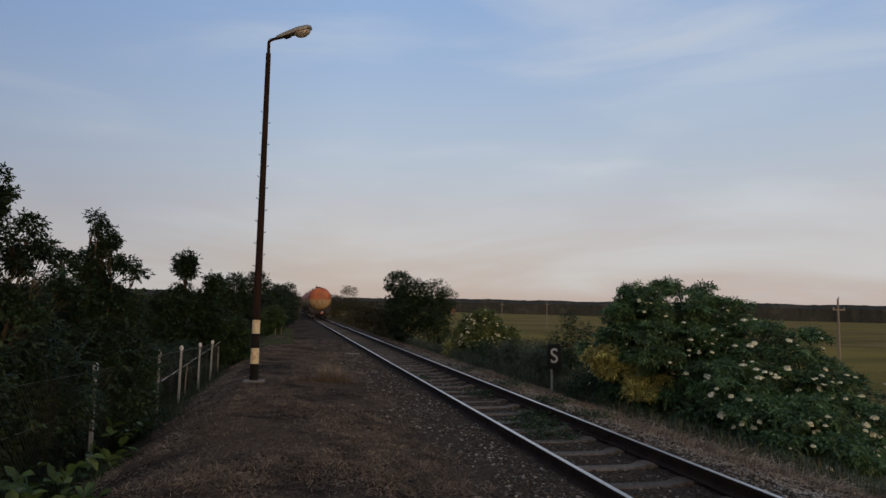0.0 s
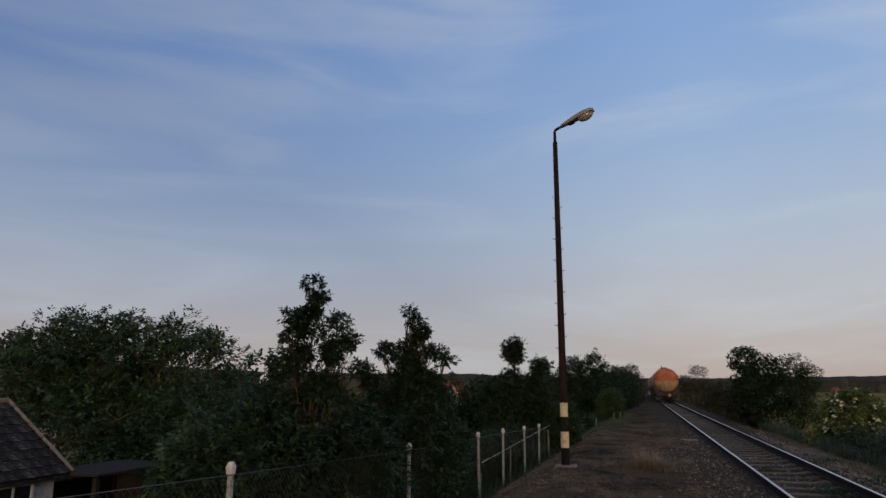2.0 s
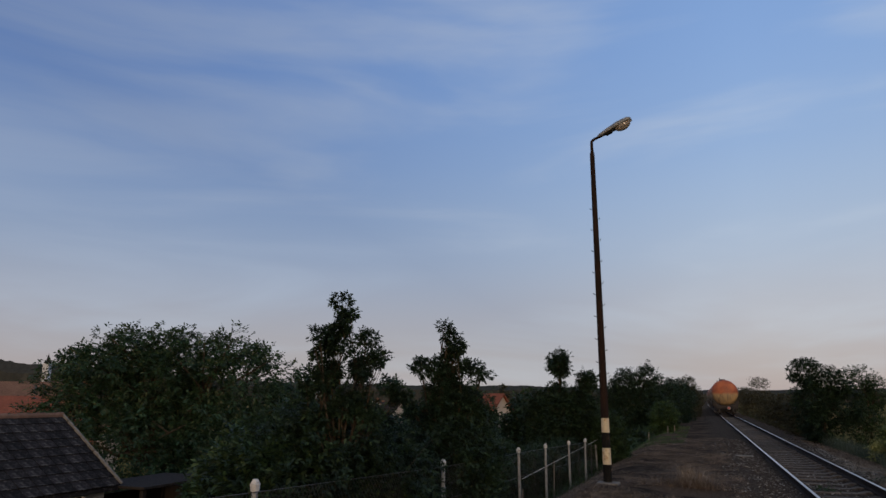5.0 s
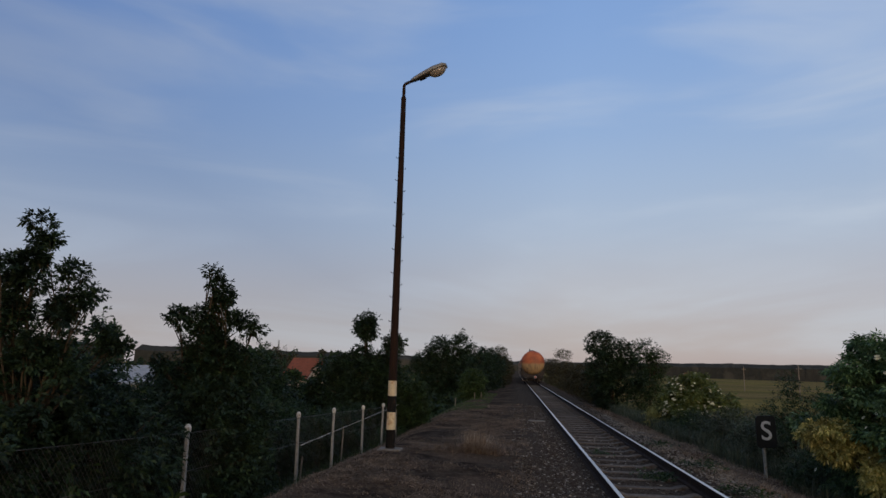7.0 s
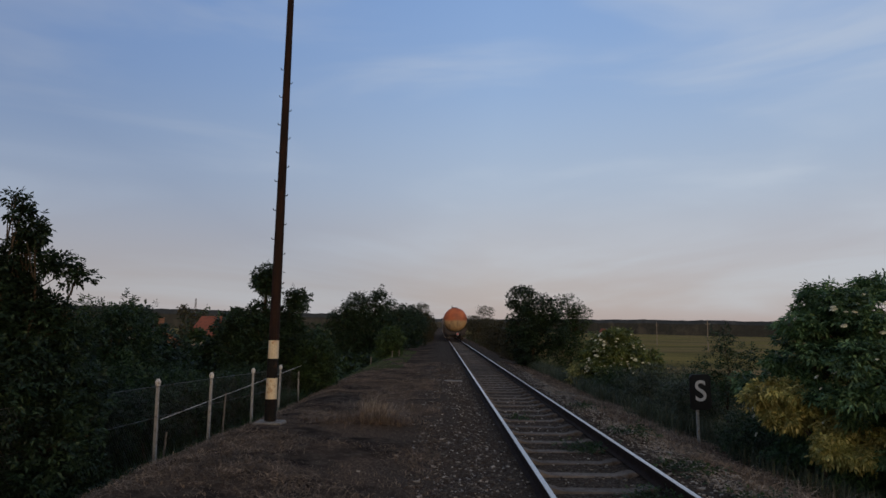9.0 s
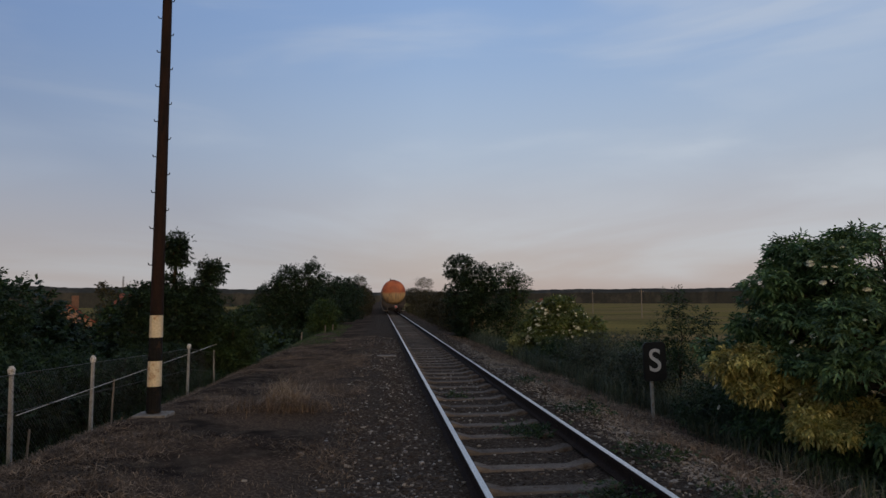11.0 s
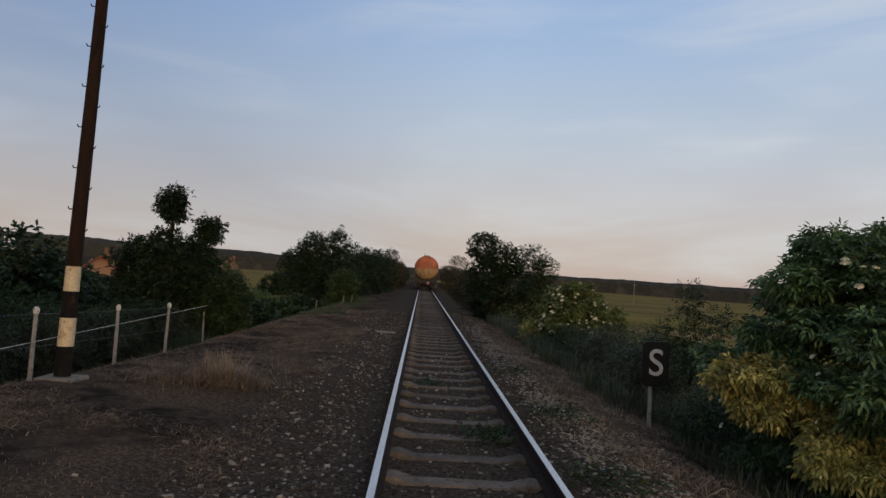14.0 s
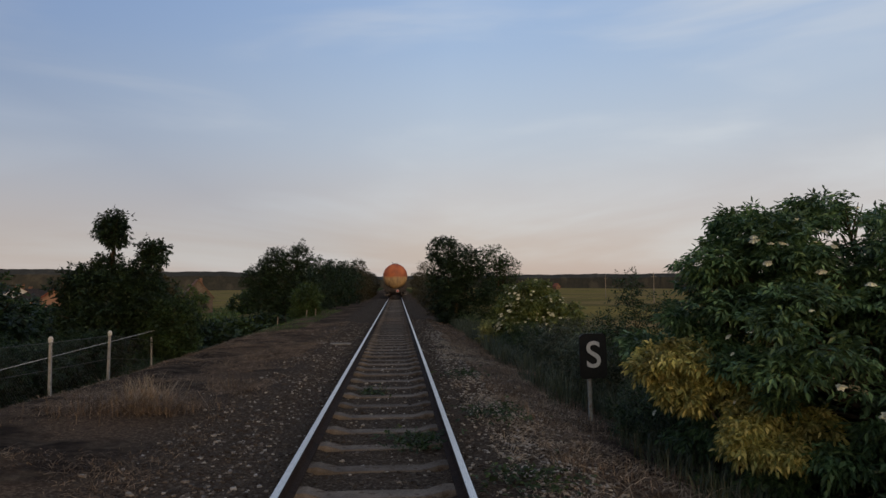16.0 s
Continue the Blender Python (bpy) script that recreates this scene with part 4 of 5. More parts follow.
house("orange rendered house with a red tiled roof", -25.6, 62, -3.2, 25, 3.2, 4.0, 3.5, 1.2, M_ORANGEWALL, M_REDTILE, (("end", -0.9, 2.4), ("side", 1.0, 2.4), ("side", -1.5, 2.4)))
house("low house with a bright red tiled roof", -20.6, 62, -3.2, 60, 2.4, 2.8, 4.1, 1.4, M_PALEWALL, M_REDTILE, (("side", 0.5, 1.5), ("side", -0.8, 1.5)), False)
house("weathered brown brick house with brown roof", -36.4, 134, -3.8, 20, 5.0, 7.0, 3.4, 3.0, M_BRICKWALL, M_BROWNTILE, (("end", -1.0, 1.6), ("end", 1.0, 1.6)))
house("small red roofed house behind the walnut tree", -31.2, 25.6, -3.3, -38, 4.6, 3.6, 3.3, 1.9, M_PALEWALL, M_REDTILE, (("side", 1.0, 1.5),))
house("brown roofed house among trees", -46.0, 38.5, -3.6, -40, 7.0, 8.0, 3.7, 2.8, M_PALEWALL, M_BROWNTILE, (("side", 1.0, 1.5), ("side", -2, 1.5)))
house("low shed with a faded tan roof", -34.4, 23.0, -4.1, 62, 4.5, 6.0, 3.4, 1.7, M_BROWNTILE, M_PALEWALL, (), False)
house("white walled village house far off", -77, 150, -4.3, 30, 8.0, 8.0, 3.4, 2.4, M_WHITEWALL, M_BROWNTILE, (("end", -1.5, 1.8), ("end", 1.5, 1.8)))
house("grey roofed village house far off", -72.4, 148, -4.3, 75, 6.0, 9.0, 3.0, 2.2, M_PALEWALL, M_DARKTILE, (("side", 1.0, 1.5),))
house("small brown house with red roof across the fields", 152, 630, -3.0, 20, 5, 6, 2.8, 2.6, M_BROWNTILE, M_REDTILE, (("end", 0, 1.6),))
house("low shed with a pale sheet roof beyond the gardens", -31.0, 52, -3.3, -59, 4.4, 2.9, 3.6, 1.1, M_PALEWALL, M_SHEETROOF, (), False)


def build_garden_house():
    """The near house below the bank: dark tiled roof, white wall, lean-to."""
    xr, xe, zr, ze, y1, y0 = -14.8, -13.06, 1.66, 0.42, 12.83, 2.6
    root = thing("garden_house", "low white house with an old dark tiled roof", "house", at=(xr, (y0 + y1) / 2, -2.2))
    L = y1 - y0
    bm = bmesh.new()
    wx, wz = 1.50, ze + 2.2 + 0.02
    pts = [(-wx, 0), (wx, 0), (wx, wz), (0, zr + 2.2 - 0.12), (-wx, wz)]
    f = [bm.verts.new((px, -L / 2 + 0.2, pz)) for px, pz in pts]
    g = [bm.verts.new((px, L / 2 - 0.12, pz)) for px, pz in pts]
    bm.faces.new(f)
    bm.faces.new(list(reversed(g)))
    for i in range(5):
        bm.faces.new((f[i], g[i], g[(i + 1) % 5], f[(i + 1) % 5]))
    bmesh.ops.recalc_face_normals(bm, faces=bm.faces)
    part("wall", bm, M_WHITEWALL, root, "whitewashed wall")
    bm = bmesh.new()
    rise, run = zr - ze, xr - xe
    for s in (-1, 1):
        a = [(0, -L / 2, zr + 2.2 - 0.05), (s * -run, -L / 2, ze + 2.2 - 0.05), (s * -run, L / 2, ze + 2.2 - 0.05), (0, L / 2, zr + 2.2 - 0.05)]
        top = [bm.verts.new(p) for p in a]
        low = [bm.verts.new((x, y, z - 0.06)) for x, y, z in a]
        bm.faces.new(top)
        bm.faces.new(list(reversed(low)))
        for i in range(4):
            bm.faces.new((top[i], low[i], low[(i + 1) % 4], top[(i + 1) % 4]))
    bmesh.ops.recalc_face_normals(bm, faces=bm.faces)
    roof = part("roof", bm, M_DARKTILE, root, "old dark clay tiled roof")
    bm = bmesh.new()
    box(bm, (math.hypot(run, rise) + 0.05, 0.045, 0.05), (0, 0, 0), 0.008)
    bt = part("verge_board", bm, M_CONCRETE, roof, "pale mortar verge along the gable")
    bt.matrix_basis = Matrix.Translation(((xe - xr) / 2, L / 2 + 0.02, (zr + ze) / 2 + 2.2 + 0.02)) @ pose(0, 0, 0, 0, math.degrees(math.atan2(rise, -run)) * 1.0, 0)
    # windows and door of the visible wall
    for yy, w, h in ((L / 2 - 1.0, 0.75, 0.8), (L / 2 - 3.2, 0.9, 0.9), (L / 2 - 5.6, 0.9, 0.9)):
        bm = bmesh.new()
        box(bm, (0.10, w, h), (wx + 0.01, yy, wz - 0.55), 0.01)
        win = part("window", bm, M_WINDOW, root, "dark unlit window")
        bm = bmesh.new()
        for dy, dz, sy, sz in ((0, h / 2, w + 0.12, 0.06), (0, -h / 2, w + 0.12, 0.06), (w / 2, 0, 0.06, h), (-w / 2, 0, 0.06, h), (0, 0, 0.04, h)):
            box(bm, (0.06, sy, sz), (wx + 0.05, yy + dy, wz - 0.55 + dz), 0.006)
        part("frame", bm, M_WHITEWALL, win)
    # tiles: courses on the slope towards the track
    slope = math.hypot(run, rise)
    rows, cols = 9, 32
    tw, tl = L / cols, slope / rows
    bm = bmesh.new()
    box(bm, (tl * 1.18, tw * 0.96, 0.022), (0, 0, 0))
    me = bpy.data.meshes.new("tile")
    bm.to_mesh(me)
    bm.free()
    me.materials.append(M_DARKTILE)
    ang = math.degrees(math.atan2(rise, -run))
    rng = random.Random(5)
    for r in range(rows):
        for c in range(cols):
            f = (r + 0.5) / rows
            m = Matrix.Translation((-run * f, -L / 2 + (c + 0.5) * tw, zr + 2.2 - rise * f - 0.012)) @ pose(0, 0, 0, rng.uniform(-1, 1), ang - 4.2 + rng.uniform(-0.8, 0.8), rng.uniform(-0.8, 0.8))
            hang("tile", me, roof, m=m)
    bm = bmesh.new()
    for k in range(26):
        tube(bm, (0, -L / 2 + k * L / 26, zr + 2.2 - 0.03), (0, -L / 2 + (k + 1.08) * L / 26, zr + 2.2 - 0.02), 0.06, 0.068, 10)
    part("ridge_tiles", bm, M_BROWNTILE, roof, "reddish ridge tiles")
    # lean-to beside the gable
    shed = thing("lean_to_shed", "dark open lean-to shed beside the white house", "shed", at=(-13.2, 13.85, -2.2))
    for x, y in ((-0.6, -0.9), (-0.6, 0.9), (0.6, -0.9), (0.6, 0.9)):
        bm = bmesh.new()
        box(bm, (0.09, 0.09, 2.5), (x, y, 1.25), 0.006)
        part("post", bm, M_DARKWOOD, shed)
    for size, at in (((0.06, 1.7, 2.3), (-0.63, 0, 1.2)), ((1.1, 0.06, 2.3), (0, 0.93, 1.2))):
        bm = bmesh.new()
        box(bm, size, at, 0.006)
        part("board_wall", bm, M_DARKWOOD, shed)
    bm = bmesh.new()
    box(bm, (1.45, 2.1, 0.05), (0.03, 0, 2.56), 0.01)
    part("roof", bm, M_DARKWOOD, shed, "thin dark sheet roof")


build_garden_house()


def build_church():
    root = thing("church", "white village church tower with a dark spire, far away", "church", at=(-612, 488, -4.0))
    root.rotation_euler = (0, 0, radians(20))
    bm = bmesh.new()
    box(bm, (6.0, 6.0, 40.0), (0, 0, 18.5), 0.1)
    part("tower", bm, M_WHITEWALL, root)
    bm = bmesh.new()
    tube(bm, (0, 0, 38.4), (0, 0, 41.0), 3.8, 2.6, 8)
    tube(bm, (0, 0, 40.9), (0, 0, 48.0), 1.8, 0.1, 8)
    part("spire", bm, M_DARKTILE, root)
    bm = bmesh.new()
    box(bm, (8, 16, 12), (-1, 10, 5), 0.1)
    part("nave", bm, M_WHITEWALL, root)
    bm = bmesh.new()
    gable_roof(bm, 8, 16, 4)
    part("nave_roof", bm, M_BROWNTILE, root, at=(-1, 10, 11.0))
    for dx in (-1, 1):
        bm = bmesh.new()
        box(bm, (1.0, 0.2, 2.2), (dx * 1.4, -3.0, 33), 0.02)
        part("window", bm, M_WINDOW, root)


build_church()

# ---- poles in the fields ----
def power_pole(label, x, y, z, h):
    root = thing("power_pole", label, "power pole", "overhead line poles", (x, y, z))
    bm = bmesh.new()
    tube(bm, (0, 0, -0.2), (0, 0, h), 0.11, 0.07, 10)
    part("mast", bm, M_TIMBER, root)
    bm = bmesh.new()
    box(bm, (1.1, 0.09, 0.09), (0, -0.08, h - 0.85), 0.01)
    part("crossarm", bm, M_TIMBER, root)
    for dx, dz in ((-0.48, -0.8), (0.48, -0.8), (0, 0.0)):
        bm = bmesh.new()
        tube(bm, (dx, -0.08, h + dz), (dx, -0.08, h + dz + 0.16), 0.045, 0.03, 8)
        part("insulator", bm, M_LAMPHEAD, root)
    return root


power_pole("grey wooden power pole with a crossarm in a field", 37.2, 45.2, -2.6, 5.95)
power_pole("grey wooden power pole far out in a field", 56, 150, -2.9, 7.1)
power_pole("grey wooden power pole far out in a field", 63, 205, -3.0, 7.3)
mast = thing("radio_mast", "thin distant radio mast above the village trees", "mast", at=(-110, 300, -4.5))
bm = bmesh.new()
for dx, dy in ((-0.4, -0.4), (0.4, -0.4), (0, 0.5)):
    tube(bm, (dx, dy, 0), (dx * 0.5, dy * 0.5, 17), 0.12, seg=5)
for k in range(12):
    tube(bm, (-0.4, -0.4, 1.3 * k), (0.4, -0.4, 1.3 * (k + 1)), 0.05, seg=4)
part("lattice", bm, M_WIRE, mast)

# small stakes at the end of the platform
for x, y, h in ((-5.6, 42.5, 0.5), (-4.75, 46.5, 0.4), (-4.4, 47.6, 0.42)):
    st = thing("marker_stake", "short pale wooden stake in the bank", "stake", "stakes on the bank", (x, y, ground_z(x, y)))
    bm = bmesh.new()
    tube(bm, (0, 0, -0.05), (0.02, 0, h), 0.025, 0.02, 7)
    part("stick", bm, M_TIMBER, st)

# loose slab on the platform
slab = thing("concrete_slab", "flat broken concrete slab lying in the gravel", "slab", at=(-1.45, 29.2, ground_z(-1.45, 29.2)))
bm = bmesh.new()
box(bm, (0.6, 0.42, 0.05), (0, 0, 0.012), 0.012)
box(bm, (0.3, 0.35, 0.05), (-0.6, 0.1, 0.02), 0.012)
part("slab", bm, M_CONCRETE, slab)

# ---- distance ----
def far_woods(name, label, pts, height, seed, step=5.0):
    """A wooded skyline along a line of places, with an uneven top."""
    rng = np.random.default_rng(seed)
    V, F = [], []
    top = 0.0
    for (xa, ya, za, ha), (xb, yb, zb, hb) in zip(pts, pts[1:]):
        n = int(math.hypot(xb - xa, yb - ya) / step)
        for i in range(n):
            f = i / n
            x, y = xa + (xb - xa) * f, ya + (yb - ya) * f
            hh = ha + (hb - ha) * f
            top = hh * (1 + 0.025 * math.sin(x * 0.021 + seed) + 0.02 * math.sin(x * 0.083)) + rng.uniform(-0.045, 0.045) * height
            k = len(V)
            V += [(x, y, za + (zb - za) * f - 1), (x + rng.normal(0, 1), y + 3, za + (zb - za) * f + top * 0.75), (x, y + 14, za + (zb - za) * f + top)]
            if k:
                F += [(k - 3, k, k + 1, k - 2), (k - 2, k + 1, k + 2, k - 1)]
    return tagged(new(name, raw_mesh(name, V, F, M_FARWOOD)), label, "woods", kind="structure")


far_woods("backdrop_woods_east", "dark distant line of woods beyond the fields", [(60, 900, -4, 17), (220, 830, -4, 18), (600, 640, -4.5, 20), (1100, 260, -5, 25), (1500, -300, -5, 29)], 9, 3)
far_woods("backdrop_woods_north", "distant woods at the end of the line", [(-420, 700, -5, 24), (-200, 760, -5, 21), (-60, 850, -5, 18), (70, 900, -4, 17)], 10, 5)
far_woods("backdrop_hill", "wooded low hill behind the village", [(-1500, 150, -5, 70), (-1050, 330, -5, 72), (-820, 470, -5, 58), (-640, 540, -5, 38), (-520, 600, -5, 28), (-420, 690, -5, 23)], 22, 7)

# ---- trees and shrubs by the fence ----
TALL = "trees behind the fence"
def bough_blobs(x, y, top, low, wide_left, wide_right, seed, n):
    """Small leaf masses on a leader and on boughs that spread along the fence, wider further down."""
    r = random.Random(seed)
    out = [(x, y, top - 0.10, 0.11, 0.11, 0.12), (x + 0.03, y, top - 0.28, 0.15, 0.14, 0.13), (x - 0.02, y, top - 0.48, 0.17, 0.16, 0.12)]
    for i in range(n):
        h = ((i + 0.5) / n) ** 0.8
        u = r.uniform(-1, 1)
        reach = u * (wide_left if u < 0 else wide_right) * (0.25 + 0.75 * h)
        out.append((x + reach * 0.83, y + reach * 0.55 + r.uniform(-0.2, 0.2), top - 0.45 - h * (top - low - 0.45) + abs(reach) * 0.15, r.uniform(0.09, 0.19), r.uniform(0.09, 0.19), r.uniform(0.06, 0.12)))
    return out


plant("garden_tree", "slender open young tree behind the wire fence", "tree", (-7.35, 10.9),
      bough_blobs(-7.26, 10.75, 3.38, 1.6, 0.70, 1.02, 3, 30),
      4000, 0.052, M_DARKLEAF, 21, leaflets=5, width=0.6, twig=0.05, trunk=0.024, clump=0.07, per=16, shell=0.2, group=TALL)
plant("garden_tree", "small bushy tree with a leafy leader behind the fence", "tree", (-7.4, 15.2),
      [(-7.36, 15.0, 3.40, 0.10, 0.10, 0.10), (-7.26, 15.0, 3.22, 0.15, 0.14, 0.14), (-7.16, 15.1, 3.02, 0.22, 0.20, 0.17), (-7.28, 15.1, 2.80, 0.15, 0.14, 0.12)] + bough_blobs(-7.28, 15.1, 3.0, 1.6, 0.85, 0.85, 8, 24) + [(-7.75, 14.75, 2.60, 0.2, 0.2, 0.16), (-7.45, 14.9, 2.58, 0.25, 0.25, 0.2), (-6.98, 15.3, 2.60, 0.22, 0.22, 0.18), (-6.74, 15.45, 2.48, 0.16, 0.16, 0.14)] + [(-7.3, 15.2, 1.95, 0.5, 0.5, 0.3), (-7.5, 15.2, 1.6, 0.6, 0.6, 0.35)],
      6200, 0.060, M_DARKLEAF, 22, leaflets=5, width=0.6, twig=0.06, trunk=0.045, clump=0.08, per=14, shell=0.25, group=TALL)
SHRUB = "shrubs along the fence"
plant("shrub", "dense dark green shrub leaning over the wire fence", "shrub", (-7.9, 12.0),
      [(-7.85, 11.6, 0.9, 1.05, 1.25, 0.95), (-7.7, 10.4, 0.85, 0.9, 1.0, 0.95), (-7.2, 12.4, 0.7, 0.7, 1.0, 1.0), (-8.3, 12.6, 1.2, 1.0, 1.0, 0.8), (-7.6, 11.2, 1.3, 0.9, 1.0, 0.8)],
      9500, 0.080, M_DARKLEAF, 23, leaflets=5, trunk=0.05, clump=0.12, per=9, twig=0.08, group=SHRUB)
plant("shrub", "dense dark green shrub behind the wire fence", "shrub", (-7.8, 15.7),
      [(-7.5, 15.2, 0.7, 1.05, 1.3, 1.25), (-6.65, 15.1, 0.30, 0.5, 0.9, 0.95), (-6.95, 15.2, 1.2, 0.6, 0.85, 0.8), (-7.6, 16.6, 0.6, 0.6, 0.7, 0.9), (-8.4, 16.6, 0.8, 0.9, 1.0, 0.9), (-7.35, 14.6, 0.2, 0.6, 0.7, 0.8)],
      10500, 0.080, M_DARKLEAF, 24, leaflets=5, trunk=0.05, clump=0.12, per=9, twig=0.08, group=SHRUB)
plant("shrub", "broad leafy green shrub just behind the fence", "shrub", (-8.2, 10.4),
      [(-8.0, 9.9, 0.55, 0.7, 0.8, 0.85), (-7.8, 10.9, 0.7, 0.8, 0.8, 0.95), (-8.9, 11.6, 0.8, 0.9, 0.9, 0.8)],
      5200, 0.11, M_SHRUB, 25, leaflets=5, width=0.5, trunk=0.05, clump=0.14, per=9, group=SHRUB)
plant("shrub", "dark shrub below the bank beside the fence", "shrub", (-8.4, 5.6),
      [(-8.5, 5.4, 0.2, 0.9, 1.1, 0.95), (-8.3, 6.8, 0.0, 0.8, 0.9, 0.8)],
      4200, 0.09, M_SHRUB, 26, leaflets=5, trunk=0.05, clump=0.12, per=9, twig=0.08, group=SHRUB)
plant("shrub", "low green shrub in the garden behind the fence", "shrub", (-8.8, 20.8),
      [(-8.6, 20.3, 0.3, 1.0, 1.2, 0.85), (-9.5, 22.0, 1.35, 1.1, 1.2, 1.1), (-10.6, 22.5, 1.2, 1.0, 1.1, 0.9), (-8.3, 22.4, -0.1, 0.8, 1.0, 0.8)],
      7500, 0.09, M_SHRUB, 27, leaflets=5, trunk=0.05, clump=0.14, per=9, group=SHRUB)
plant("shrub", "low tangled shrub in the garden behind the fence", "shrub", (-8.6, 25.5),
      [(-8.5, 25.0, -0.4, 1.0, 1.2, 0.6), (-8.2, 26.6, -0.4, 0.8, 1.0, 0.6), (-9.8, 25.8, 0.0, 1.1, 1.2, 0.7)],
      5200, 0.08, M_SHRUB, 28, leaflets=5, trunk=0.04, clump=0.14, per=9, group=SHRUB)
for i, (x, y, t) in enumerate([(-7.9, 18.4, 0.75), (-7.8, 20.4, 0.6), (-7.7, 23.0, 0.5), (-7.6, 25.2, 0.45), (-7.5, 27.2, 0.6)]):
    plant("shrub", "low dark undergrowth close behind the wire fence", "shrub", (x, y), [(x, y, t - 0.5, 0.75, 1.0, 0.5), (x - 0.3, y + 0.8, t - 0.7, 0.8, 0.9, 0.6), (x - 0.5, y - 0.6, t - 0.6, 0.7, 0.8, 0.55)],
          3000, 0.08, M_DARKLEAF, 300 + i, leaflets=5, trunk=0.03, clump=0.14, per=10, group=SHRUB)
plant("garden_tree", "dense round-topped dark tree at the end of the fence", "tree", (-7.8, 29.3),
      [(-7.88, 29.1, 3.38, 0.46, 0.46, 0.50), (-7.85, 29.1, 3.3, 0.36, 0.36, 0.4), (-7.9, 29.1, 3.45, 0.28, 0.28, 0.3), (-6.85, 29.4, 2.74, 0.40, 0.40, 0.42), (-6.85, 29.4, 2.7, 0.3, 0.3, 0.3), (-7.9, 29.2, 2.2, 0.5, 0.5, 0.45), (-7.6, 29.3, 1.3, 1.25, 1.2, 0.95), (-8.4, 29.0, 0.5, 1.0, 1.1, 1.0), (-6.9, 29.5, 0.9, 0.8, 0.8, 1.1), (-8.6, 29.1, 1.7, 0.8, 0.8, 0.8), (-7.2, 29.3, 1.8, 0.7, 0.7, 0.6)],
      10500, 0.105, M_DARKLEAF, 29, leaflets=5, width=0.55, twig=0.09, trunk=0.08, clump=0.13, per=9, shell=0.4, group=TALL)
plant("shrub", "small rounded bush at the corner of the fence", "shrub", (-6.0, 28.9),
      [(-5.95, 28.75, 0.75, 0.62, 0.62, 0.75), (-6.3, 28.9, 0.35, 0.6, 0.6, 0.7), (-5.75, 28.8, 0.15, 0.5, 0.55, 0.5)],
      3600, 0.085, M_SHRUB, 30, leaflets=5, width=0.5, twig=0.08, trunk=0.04, clump=0.11, per=9, group=SHRUB)
plant("walnut_tree", "large spreading walnut tree with sparse browned top", "tree", (-20.0, 21.0),
      [(-20.4, 20.4, 2.5, 2.9, 3.0, 1.6), (-17.6, 21.2, 2.4, 2.2, 2.4, 1.6), (-22.2, 20.2, 2.0, 1.9, 2.3, 1.5), (-20.0, 19.0, 0.3, 4.2, 3.0, 1.9), (-17.2, 20.6, 0.0, 2.6, 2.6, 2.2), (-20.2, 20.8, 3.62, 2.2, 2.2, 0.66), (-17.6, 21.4, 3.45, 1.1, 1.2, 0.6), (-21.9, 20.4, 3.05, 1.4, 1.4, 0.6)],
      14000, 0.15, M_WALNUT, 31, leaflets=5, width=0.5, twig=0.20, trunk=0.22, clump=0.30, per=14, shell=0.45)
plant("shrub", "pale green lilac bush in the garden", "shrub", (-11.4, 15.0),
      [(-11.2, 14.8, 0.1, 1.1, 1.2, 1.0), (-12.4, 16.2, -0.1, 1.3, 1.3, 1.1), (-10.6, 14.0, -0.3, 0.9, 1.0, 0.9)],
      5200, 0.13, M_SHRUB, 32, leaflets=5, width=0.55, trunk=0.05, clump=0.18, per=9, group=SHRUB)
plant("shrub", "overgrown garden bush below the bank", "shrub", (-11.5, 18.5),
      [(-11.3, 18.0, 0.0, 1.6, 1.8, 1.3), (-13.2, 17.2, -0.1, 1.6, 1.8, 1.3), (-11.5, 16.0, -0.2, 1.5, 1.6, 1.3), (-10.4, 19.8, 0.1, 1.3, 1.5, 1.0)],
      6500, 0.13, M_SHRUB, 33, leaflets=5, trunk=0.06, clump=0.18, per=9, group=SHRUB)
FAR = "garden and village trees"
